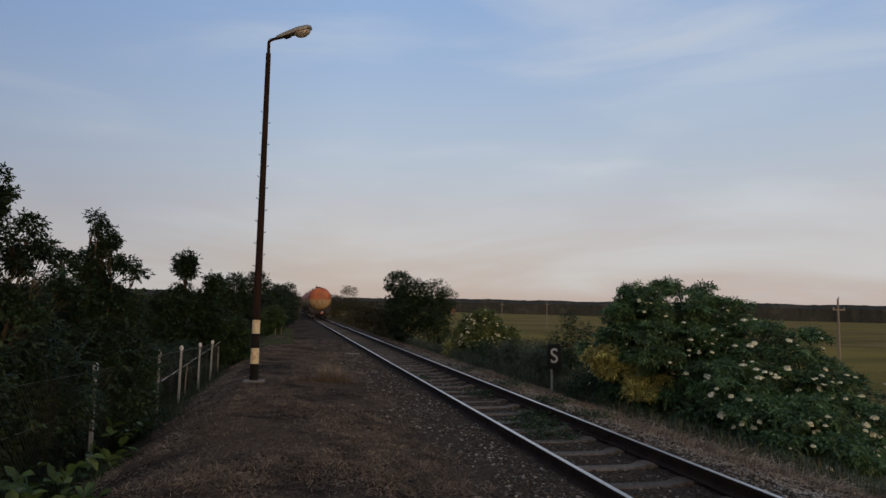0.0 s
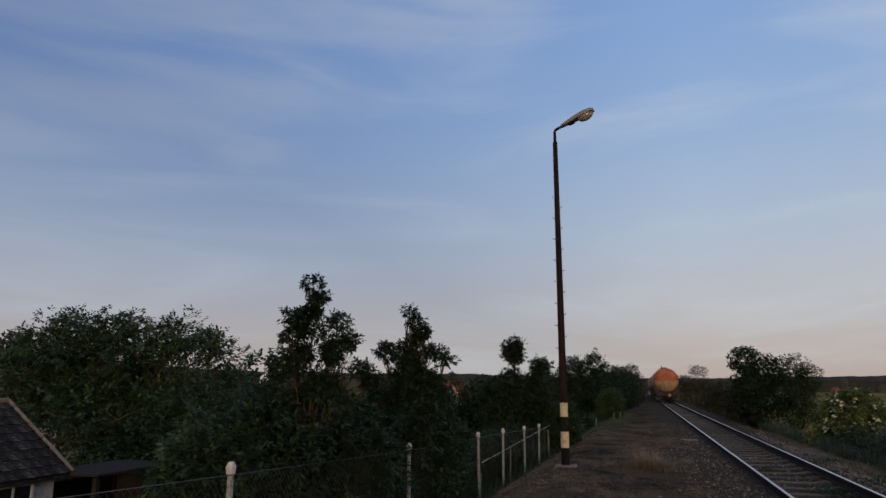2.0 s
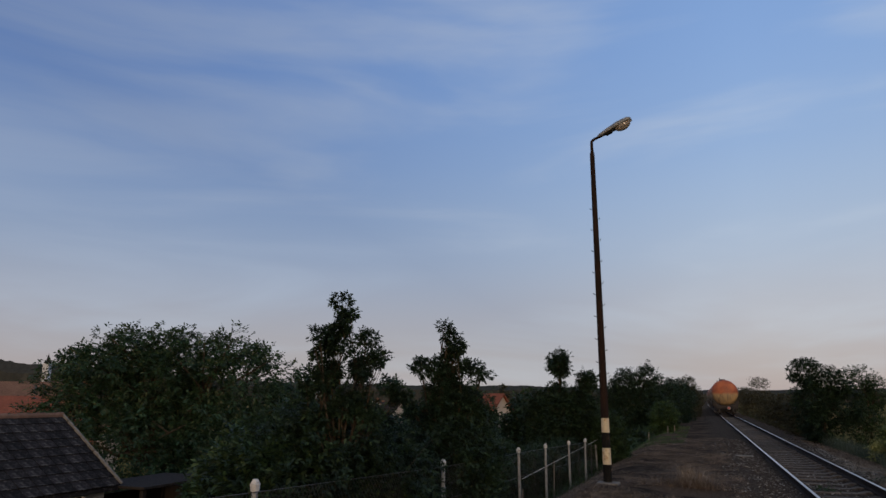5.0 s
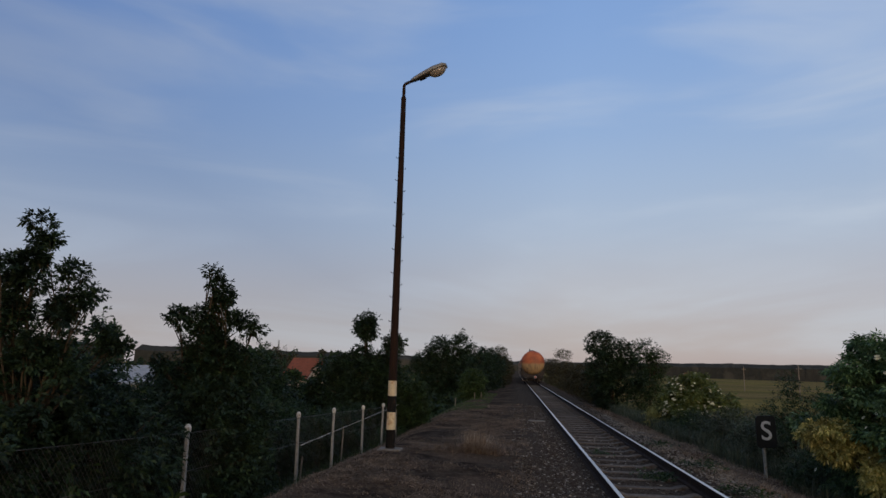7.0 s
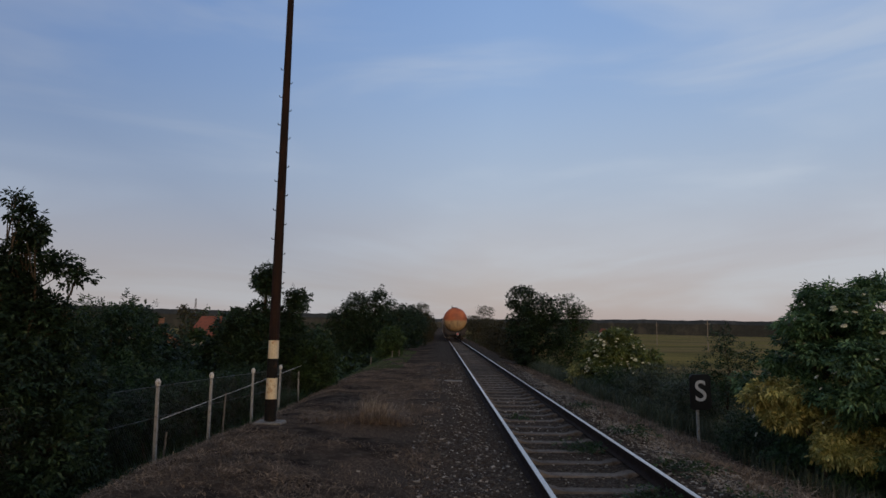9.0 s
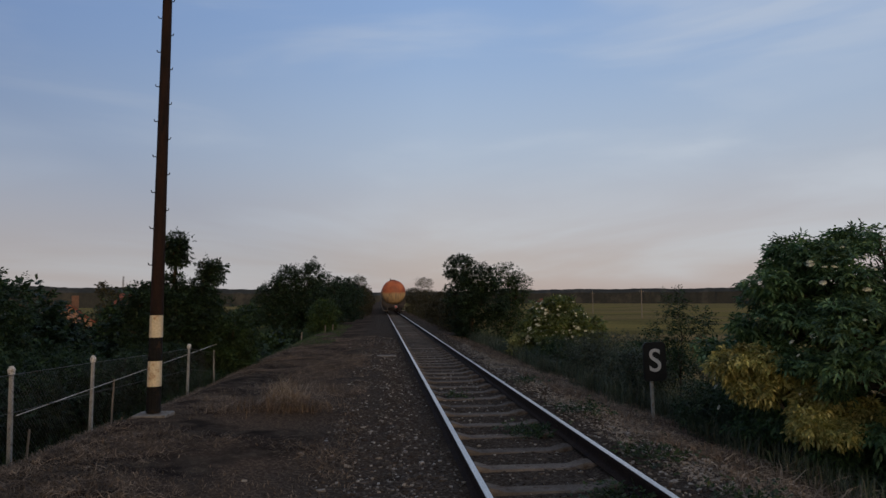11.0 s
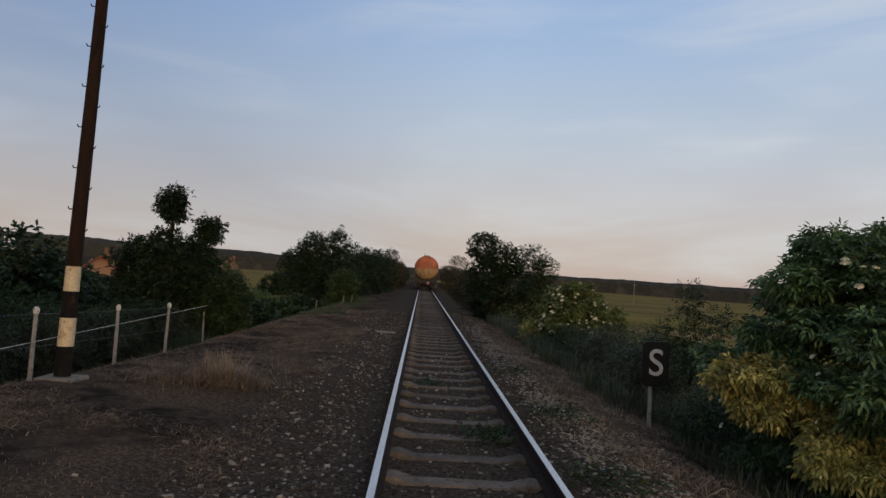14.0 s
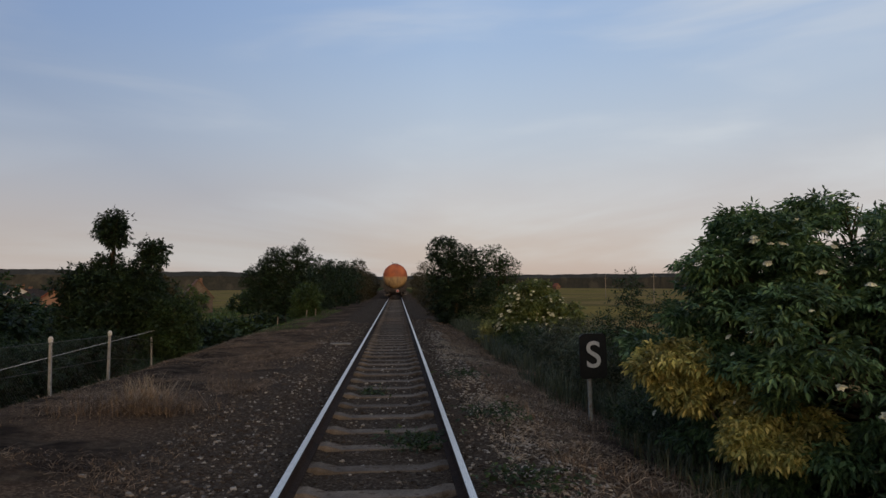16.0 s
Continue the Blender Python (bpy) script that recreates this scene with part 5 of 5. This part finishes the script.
for i, (x, y, t, r, mat, lab) in enumerate([
        (-18.4, 28, 3.8, 2.3, M_SHRUB, "broad leafy tree between the gardens"), (-22.8, 33, 3.0, 2.2, M_WALNUT, "yellowish-brown garden tree in the village"), (-14.5, 25.5, 1.0, 2.3, M_SHRUB, "leafy garden tree below the bank"), (-14, 32, 0.6, 2.4, M_SHRUB, "leafy garden tree below the bank"),
        (-26, 34, 3.0, 3.0, M_SHRUB, "dark garden tree in the village"), (-37, 29.5, 2.6, 2.0, M_DARKLEAF, "dark garden tree beside houses"),
        (-17.6, 50, 1.5, 1.7, M_SHRUB, "bushy garden tree in front of a house"), (-22.5, 54, 0.6, 2.0, M_DARKLEAF, "bushy garden tree in front of a house"), (-19, 45, 1.0, 2.8, M_SHRUB, "garden tree in the village"), (-12.5, 40, -0.3, 1.9, M_LIGHTBUSH, "low light green bush in a garden"), (-26, 58, 0.3, 3.0, M_SHRUB, "dark garden tree in the village"),
        (-12.6, 30, 2.7, 1.7, M_DARKLEAF, "dark garden tree below the bank"), (-15.0, 35, 2.3, 1.8, M_SHRUB, "leafy garden tree below the bank"), (-27, 74, 3.7, 3.0, M_HEDGE, "brownish tree behind the orange house"), (-33, 92, 3.6, 3.4, M_SHRUB, "leafy tree among the village houses"),
        (-36, 66, 1.9, 3.6, M_DARKLEAF, "dark leafy tree among the village houses"), (-25.0, 82, 3.8, 1.9, M_HEDGE, "brownish light tree in the village"), 
        (-44, 84, 1.6, 3.8, M_DARKLEAF, "dark leafy tree among the village houses"), (-29, 104, 1.6, 3.2, M_LIGHTBUSH, "light green village tree"), (-22, 112, 1.2, 3.0, M_SHRUB, "leafy tree among the village houses"), (-58, 100, 2.2, 4.0, M_DARKLEAF, "dark leafy tree among the village houses"),
        (-13.2, 62, -0.8, 1.8, M_LIGHTBUSH, "leafy bush in a garden by the line"), (-11.0, 56, -0.9, 1.6, M_LIGHTBUSH, "leafy bush in a garden by the line"), (-8.4, 40, -0.1, 1.3, M_DARKLEAF, "low dark bush below the bank"), (-8.0, 44, -0.15, 1.3, M_SHRUB, "low dark bush below the bank"), (-7.4, 47.5, -0.1, 1.2, M_DARKLEAF, "low dark bush below the bank"), (-10.6, 34.5, 2.3, 1.0, M_DARKLEAF, "slim dark tree beyond the fence"), (-14, 100, 1.4, 2.8, M_SHRUB, "tree near the railway"), (-58, 60, 2.6, 4.4, M_DARKLEAF, "dark leafy tree among the village houses"), (-50, 46, 3.0, 4.0, M_SHRUB, "dark leafy tree among the village houses"), (-70, 120, 2.0, 5.0, M_DARKLEAF, "dark leafy tree among the village houses"), (-24, 135, 2.2, 4.0, M_SHRUB, "leafy tree among the village houses")]):
    zb = ground_z(x, y, False)
    h = t - zb
    plant("tree", lab, "tree", (x, y), [(x, y, zb + h * 0.72, r * 0.62, r * 0.62, h * 0.28), (x + r * 0.4, y + 0.3, zb + h * 0.50, r * 0.7, r * 0.7, h * 0.30), (x - r * 0.45, y - 0.2, zb + h * 0.44, r * 0.7, r * 0.7, h * 0.32), (x, y - r * 0.3, zb + h * 0.25, r * 0.85, r * 0.6, h * 0.26)],
          1500, 0.20 + y * 0.0016, mat, 50 + i, leaflets=3, width=0.6, twig=0.12, trunk=0.09, clump=0.28, per=10, group=FAR)

# ---- trees ahead, left of the track ----
AHEAD = "trees beside the line ahead"
plant("tree", "bushy dark tree with ragged twiggy top beside the line", "tree", (-7.4, 55.2),
      [(-7.9, 55.0, 3.2, 1.3, 1.3, 1.0), (-6.4, 55.3, 3.6, 0.8, 0.8, 1.15), (-9.0, 55.2, 2.2, 1.2, 1.2, 1.0), (-6.2, 55.0, 1.6, 1.7, 1.6, 1.4), (-8.2, 54.6, 0.8, 1.7, 1.4, 1.4)],
      8000, 0.14, M_DARKLEAF, 81, leaflets=5, trunk=0.10, clump=0.18, per=8, twig=0.14, shell=0.4, group=AHEAD)
plant("shrub", "rounded lighter green bush at the edge of the line", "shrub", (-4.95, 48.4),
      [(-4.95, 48.2, 0.95, 0.85, 0.8, 0.9), (-5.1, 48.3, 0.2, 0.9, 0.8, 0.7)], 3000, 0.11, M_MIDLEAF, 82, leaflets=5, trunk=0.05, clump=0.1, group=AHEAD)
for i, (x, y, t, r) in enumerate([(-5.2, 60, 3.9, 1.7), (-4.6, 66, 3.9, 1.7), (-4.2, 73, 4.1, 1.7), (-3.7, 81, 4.5, 1.6), (-3.5, 90, 3.4, 1.4), (-3.6, 100, 3.4, 1.5), (-3.8, 114, 3.6, 1.7), (-4.2, 130, 3.8, 2.0)]):
    zb = ground_z(x, y, False)
    plant("tree", "dark bushy tree in the row beside the track", "tree", (x - 0.4, y), [(x - 0.3, y, t - 0.9, r * 0.6, r * 0.7, 0.9), (x + 0.1, y - 0.6, t * 0.50, r * 0.75, r * 0.8, 1.2), (x - 1.3, y, t * 0.55, r * 0.9, r * 0.9, 1.3), (x - 0.2, y - 0.4, 0.5, r * 0.7, r * 0.8, 0.9)],
          3200, 0.15, M_DARKLEAF if i < 3 else M_HEDGE, 84 + i, leaflets=4, trunk=0.08, clump=0.2, per=8, group=AHEAD)
# ---- trees ahead, right of the track ----
plant("tree", "dense dark green tree beside the line", "tree", (3.2, 42.8),
      [(2.55, 42.6, 3.35, 0.85, 0.85, 0.85), (3.6, 42.7, 2.9, 1.0, 0.9, 0.85), (2.7, 42.4, 2.0, 1.1, 1.1, 1.1), (4.0, 42.6, 1.6, 1.2, 1.1, 1.2), (2.8, 42.5, 0.7, 0.9, 1.0, 0.9)],
      7000, 0.12, M_DARKLEAF, 101, leaflets=5, trunk=0.09, clump=0.15, per=9, twig=0.09, group=AHEAD)
plant("tree", "thinner tree with feathery upright twigs beside the line", "tree", (5.4, 44.0),
      [(5.2, 43.8, 3.0, 0.75, 0.7, 0.9), (5.9, 44.0, 2.4, 0.7, 0.7, 0.9), (5.3, 43.9, 1.4, 1.1, 1.0, 1.0), (5.4, 43.8, 0.2, 1.2, 1.0, 1.0)],
      3200, 0.11, M_SHRUB, 102, leaflets=5, trunk=0.07, clump=0.11, shell=0.3, group=AHEAD)
for i, (x, y, t, r) in enumerate([(2.7, 50, 2.3, 0.9), (2.8, 58, 2.5, 1.0), (2.9, 66, 2.6, 1.0), (3.0, 76, 2.9, 1.1), (3.6, 90, 4.6, 1.8), (3.4, 104, 3.6, 1.7), (3.8, 122, 3.8, 2.0), (4.6, 145, 4.4, 2.4)]):
    plant("shrub", "brownish overgrown hedge shrub beside the track", "shrub", (x + 0.4, y), [(x + 0.2, y, t - 0.7, r * 0.7, r * 0.9, 0.7), (x, y - 0.5, t * 0.5, r * 0.8, r, 0.9), (x + 0.9, y, t * 0.45, r, r, 0.9), (x + 0.1, y - 0.3, 0.3, r * 0.8, r, 0.6)],
          2600, 0.12, M_HEDGE, 110 + i, leaflets=4, trunk=0.05, clump=0.13, group=AHEAD)


def umbel_mesh(seed):
    """A flat elder flower head: a shallow lumpy dome with a ragged rim, in one piece."""
    rng = np.random.default_rng(seed)
    rings, seg = 5, 16
    a = np.arange(seg) * 2 * np.pi / seg
    rim = 0.070 * rng.uniform(0.62, 1.15, seg)
    V = [(0, 0, 0.022)]
    for k in range(1, rings + 1):
        f = k / rings
        rad = rim * f * rng.uniform(0.9, 1.1, seg)
        z = 0.024 - 0.030 * f * f + rng.uniform(-0.009, 0.009, seg)
        V += list(zip(rad * np.cos(a), rad * np.sin(a), z))
    i = np.arange(seg)
    j = (i + 1) % seg
    F = [np.stack([np.zeros(seg, int), 1 + i, 1 + j], 1)]
    for k in range(rings - 1):
        p, q = 1 + k * seg, 1 + (k + 1) * seg
        F += [np.stack([p + i, q + i, q + j], 1), np.stack([p + i, q + j, p + j], 1)]
    return raw_mesh("flower_head", V, np.concatenate(F), M_PETAL)


def flowers(bush, blobs, n, seed, size=1.0, face=(-0.5, -0.8, 0.35)):
    heads = [umbel_mesh(seed + k) for k in range(4)]
    rng = np.random.default_rng(seed)
    o = np.array(bush.location)
    done = 0
    while done < n:
        b = blobs[rng.integers(len(blobs))]
        d = unit(rng.normal(0, 1, 3) + np.array(face))
        if d[2] < -0.35:
            continue
        p = np.array(b[:3]) + d * np.array(b[3:6]) * 1.08 - o
        nrm = Vector(unit(d + np.array([0, 0, 0.8])))
        k = size * rng.uniform(0.55, 1.3)
        m = Matrix.Translation(p) @ nrm.to_track_quat("Z", "Y").to_matrix().to_4x4() @ Matrix.Diagonal((k, k * rng.uniform(0.7, 1), k, 1))
        hang("flower_head", heads[done % 4], bush, m=m)
        done += 1


# ---- elder bushes ----
EL = [(5.15, 16.9, 1.80, 1.15, 1.2, 0.85), (4.28, 16.9, 1.79, 0.70, 0.8, 0.70), (6.2, 16.6, 1.25, 1.2, 1.2, 0.8), (4.65, 16.0, 0.9, 1.15, 1.2, 0.9), (5.95, 15.0, 0.8, 1.5, 1.5, 1.05), (5.25, 14.0, 0.15, 1.35, 1.5, 0.85), (6.65, 13.6, -0.15, 1.2, 1.5, 0.95), (5.05, 12.6, -0.3, 0.9, 1.1, 0.6), (4.25, 17.6, 0.45, 0.9, 1.0, 0.9), (3.85, 17.0, 1.42, 0.50, 0.6, 0.36), (3.5, 17.3, 1.12, 0.50, 0.5, 0.28), (5.9, 16.5, 1.84, 0.85, 0.85, 0.58), (3.78, 17.1, 2.0, 0.32, 0.3, 0.18), (4.7, 15.6, -0.30, 0.9, 0.9, 0.5), (5.6, 16.2, -0.45, 1.0, 1.0, 0.6), (4.2, 16.7, -0.15, 0.7, 0.7, 0.5)]
TUFTS = [(4.16, 17.2, 2.50, 0.18, 0.2, 0.12), (4.75, 17.1, 2.54, 0.20, 0.2, 0.11), (5.2, 17.0, 2.64, 0.28, 0.3, 0.10), (5.75, 16.9, 2.58, 0.24, 0.26, 0.10)]
EL_INNER = [(x, y, z - 0.05, a * 0.7, b * 0.7, c * 0.68) for x, y, z, a, b, c in EL]
elder = plant("elder_bush", "large elder bush with creamy white flower heads", "bush", (5.3, 15.6), EL + TUFTS + EL_INNER, 42000, 0.092, M_ELDER, 121, leaflets=5, width=0.40, twig=0.11, trunk=0.07, clump=0.25, per=58, shell=0.84, droop=0.5, tier=0.26)
flowers(elder, EL[:9], 110, 122, 0.7)
flowers(elder, EL[4:7], 80, 140, 1.0)
YE = [(3.02, 16.9, 0.90, 0.26, 0.26, 0.18), (3.30, 16.8, 0.98, 0.28, 0.26, 0.16), (3.22, 16.75, 0.66, 0.26, 0.24, 0.15), (3.62, 16.7, 0.80, 0.30, 0.26, 0.18), (3.95, 16.4, 0.66, 0.26, 0.24, 0.16), (3.68, 16.2, 0.50, 0.26, 0.24, 0.14), (3.58, 16.1, 0.26, 0.22, 0.22, 0.13), (3.86, 16.0, 0.22, 0.22, 0.22, 0.14), (4.15, 16.0, 0.42, 0.22, 0.22, 0.13)]
plant("yellowing_bush", "yellowing leafy branches at the foot of the elder", "bush", (3.7, 16.5), YE, 4600, 0.070, M_YELLOW, 123, leaflets=5, width=0.46, twig=0.09, trunk=0.03, clump=0.10, per=18, shell=0.6, droop=0.7, tier=0.6, fine=True)
E2 = [(4.75, 31.9, 1.15, 0.95, 0.9, 0.72), (5.4, 31.7, 0.55, 0.9, 0.9, 0.8), (4.2, 31.6, 0.45, 0.75, 0.8, 0.7)]
el2 = plant("elder_bush", "smaller elder bush with white flowers beside the line", "bush", (4.8, 32.0), E2, 5200, 0.12, M_YOUNGELDER, 124, leaflets=7, width=0.40, twig=0.13, trunk=0.05, clump=0.26, per=26, droop=0.45, tier=0.3, shell=0.8)
flowers(el2, E2, 130, 125, 0.9)
plant("yellowing_bush", "low yellow-green bush beside the elder", "bush", (3.5, 32.2), [(3.5, 32.1, 0.15, 0.55, 0.55, 0.4)], 700, 0.10, M_YELLOW, 126, leaflets=5, trunk=0.02, clump=0.08)
plant("sapling", "thin sparse sapling rising out of the weeds", "sapling", (4.35, 21.3), [(4.25, 21.2, 1.65, 0.30, 0.3, 0.35), (4.65, 21.2, 1.3, 0.4, 0.35, 0.3), (3.95, 21.2, 1.0, 0.4, 0.35, 0.3), (4.4, 21.2, 0.6, 0.5, 0.4, 0.35)],
      900, 0.062, M_SHRUB, 127, leaflets=5, trunk=0.022, clump=0.07, shell=0.2)
for i, (x, y, t, r) in enumerate([(3.9, 18.9, 0.35, 0.7), (4.7, 20.0, 0.5, 0.9), (3.9, 22.6, 0.65, 0.8), (4.9, 24.0, 0.7, 1.0), (4.2, 26.5, 0.65, 0.9), (5.6, 28.0, 0.7, 1.2), (3.9, 29.0, 0.5, 0.7), (6.4, 21.5, -0.1, 1.2)]):
    plant("weed_bush", "dark scrubby weeds on the railway bank", "bush", (x, y), [(x, y, t - 0.4, r, r, 0.5), (x + 0.4, y + 0.4, t - 0.6, r, r, 0.5)], 1900, 0.065, M_SHRUB if i % 3 == 0 else M_REED, 130 + i, leaflets=5, trunk=0.02, clump=0.1, group="weeds on the bank")

# ---- grasses ----
rng = np.random.default_rng(200)


def grass(name, label, xy, h, w, lean, mat, seed):
    r = np.random.default_rng(seed)
    v, t = blades(r, xy, h, w, lean)
    return tagged(new(name, raw_mesh(name, v, t, mat)), label, "grass", kind="stuff")


def tangle(name, label, xy, length, width, mat, seed):
    """Dead stems lying this way and that, close to the ground."""
    r = np.random.default_rng(seed)
    N = len(xy)
    z = np.array([ground_z(x, y) for x, y in xy]) + np.abs(r.normal(0, 0.012, N)) + 0.004
    c = np.column_stack([xy, z])
    a = r.uniform(0, 6.28, N)
    ln = length * r.uniform(0.35, 1.2, (N, 1))
    d = np.column_stack([np.cos(a), np.sin(a), r.uniform(-0.05, 0.45, N)]) * ln
    s = np.column_stack([-np.sin(a), np.cos(a), r.uniform(-0.5, 0.5, N)]) * width
    m = c + d * 0.55 + np.column_stack([r.normal(0, 0.01, (N, 2)), np.abs(r.normal(0, 0.012, N))])
    t = c + d - np.array([0, 0, 1]) * ln * 0.12
    v = np.stack([c - s, c + s, m + s, m - s, t], 1).reshape(-1, 3)
    q = np.arange(N) * 5
    tri = np.concatenate([np.stack([q, q + 1, q + 2], 1), np.stack([q, q + 2, q + 3], 1), np.stack([q + 3, q + 2, q + 4], 1)])
    return tagged(new(name, raw_mesh(name, v, tri, mat)), label, "grass", kind="stuff")


grass("tall_weeds", "tall dark weeds on the railway bank", np.concatenate([scatter(rng, 22000, 2.75, 6.5, 20.6, 46, 0.5, -0.12), scatter(rng, 4000, 3.5, 6.5, 17.5, 20.6, 0.5, -0.12)]), 0.62, 0.0055, 0.55, M_REED, 201)
grass("tall_weeds", "dark grass at the foot of the elder", scatter(rng, 9000, 2.9, 7.5, 9, 18.5, 0.6, -0.15), 0.38, 0.006, 0.6, M_REED, 202)
grass("dry_grass", "withered brown grass on the platform", scatter(rng, 52000, -6.2, -1.9, 4, 36, 0.45, 0.0), 0.045, 0.003, 1.6, M_DRY, 203)
tangle("matted_straw", "matted dead grass lying on the platform", scatter(rng, 80000, -6.3, -1.9, 4, 40, 0.55, 0.02, 3.0), 0.14, 0.0030, M_DRY, 211)
tangle("matted_straw", "matted dead grass along the ballast edge", scatter(rng, 30000, 1.7, 3.8, 8, 44, 0.6, -0.05, 4.0), 0.20, 0.0028, M_DRY, 212)
tangle("matted_straw", "bleached straw flattened below the elder", np.column_stack([rng.uniform(2.1, 4.4, 2600), rng.uniform(9.5, 16.0, 2600)]), 0.50, 0.003, M_STRAW, 213)
tangle("matted_straw", "pale dead grass beside the right rail", scatter(rng, 16000, 1.2, 2.9, 9, 30, 0.8, -0.05, 6.0), 0.16, 0.0025, M_STRAW, 214)
grass("dry_grass", "withered brown grass along the right edge of the ballast", scatter(rng, 26000, 1.7, 3.6, 8, 44, 0.7, -0.05), 0.13, 0.0035, 0.9, M_DRY, 204)
grass("dry_grass", "sparse withered grass between the sleepers", scatter(rng, 5000, -1.5, 1.5, 6, 40, 0.9, 0.15), 0.05, 0.003, 1.0, M_DRY, 205)
grass("green_grass", "rough green grass behind the fence", scatter(rng, 16000, -12, -6.0, 4, 46, 0.4, -0.1), 0.28, 0.006, 0.5, M_SHRUB, 206)
grass("green_grass", "green grass along the bank edge ahead", scatter(rng, 8000, -6.8, -3.6, 34, 58, 0.4, -0.1), 0.12, 0.006, 0.5, M_LIGHTBUSH, 207)
clump_xy = np.concatenate([rng.normal((-3.05, 18.6), (0.24, 0.2), (1000, 2)), rng.normal((-3.5, 18.3), (0.28, 0.22), (160, 2)), rng.normal((-2.6, 19.0), (0.25, 0.2), (90, 2)), rng.normal((-2.55, 20.8), (0.14, 0.12), (70, 2))])
grass("dry_weed_clump", "bushy clump of dried weed stalks on the platform", clump_xy, 0.33, 0.0032, 1.7, M_DRY, 208)
grass("dry_weed_clump", "upright bleached weed stalks", rng.normal((-3.02, 18.65), (0.14, 0.12), (260, 2)), 0.56, 0.0034, 1.1, M_STRAW, 209)
tangle("matted_straw", "fine reddish dead grass matted on the platform", scatter(rng, 120000, -6.2, -2.1, 8, 30, 0.55, 0.10, 3.0), 0.075, 0.0022, M_DRY, 215)
grass("lawn", "bright green lawn among the village gardens", scatter(rng, 5000, -44, -22, 92, 150, 0.1, -0.6), 0.5, 0.06, 0.5, M_LIGHTBUSH, 210)


def ground_plant(name, label, x, y, n, spread, leaf, mat, seed, h=0.10):
    r = np.random.default_rng(seed)
    z = ground_z(x, y)
    pos = np.column_stack([r.normal(0, spread, (n, 2)), np.abs(r.normal(0, h, n)) + 0.01])
    way = unit(np.column_stack([pos[:, :2] * 2, np.full(n, 0.3)]) + r.normal(0, 0.3, (n, 3)))
    v, t = sprigs(r, pos, way, 3, 0.04, leaf, leaf * 0.6, 0.1)
    ob = new(name, raw_mesh(name, v, t, mat))
    ob.location = (x, y, z)
    return tagged(ob, label, "weed", "weeds in the ballast", "stuff")


for i, (x, y, n, s) in enumerate([(0.42, 17.45, 210, 0.17), (0.30, 13.6, 260, 0.26), (0.55, 14.4, 160, 0.16), (1.35, 15.6, 140, 0.22), (1.5, 14.0, 140, 0.22), (0.1, 12.6, 180, 0.22), (1.45, 18.4, 120, 0.2), (-0.2, 21.0, 60, 0.12), (1.4, 22.3, 90, 0.2)]):
    ground_plant("low_weed", "low green weed growing between the sleepers", x, y, n, s, 0.05, M_SHRUB, 220 + i, 0.06)
for i, (x, y, n, s) in enumerate([(-6.35, 9.1, 34, 0.20), (-6.42, 10.1, 22, 0.13), (-6.15, 9.6, 26, 0.18), (-6.2, 12.1, 26, 0.14)]):
    ground_plant("broad_leaved_weed", "broad-leaved green weed on the bank edge", x, y, n, s, 0.17, M_LIGHTBUSH, 240 + i, 0.26)
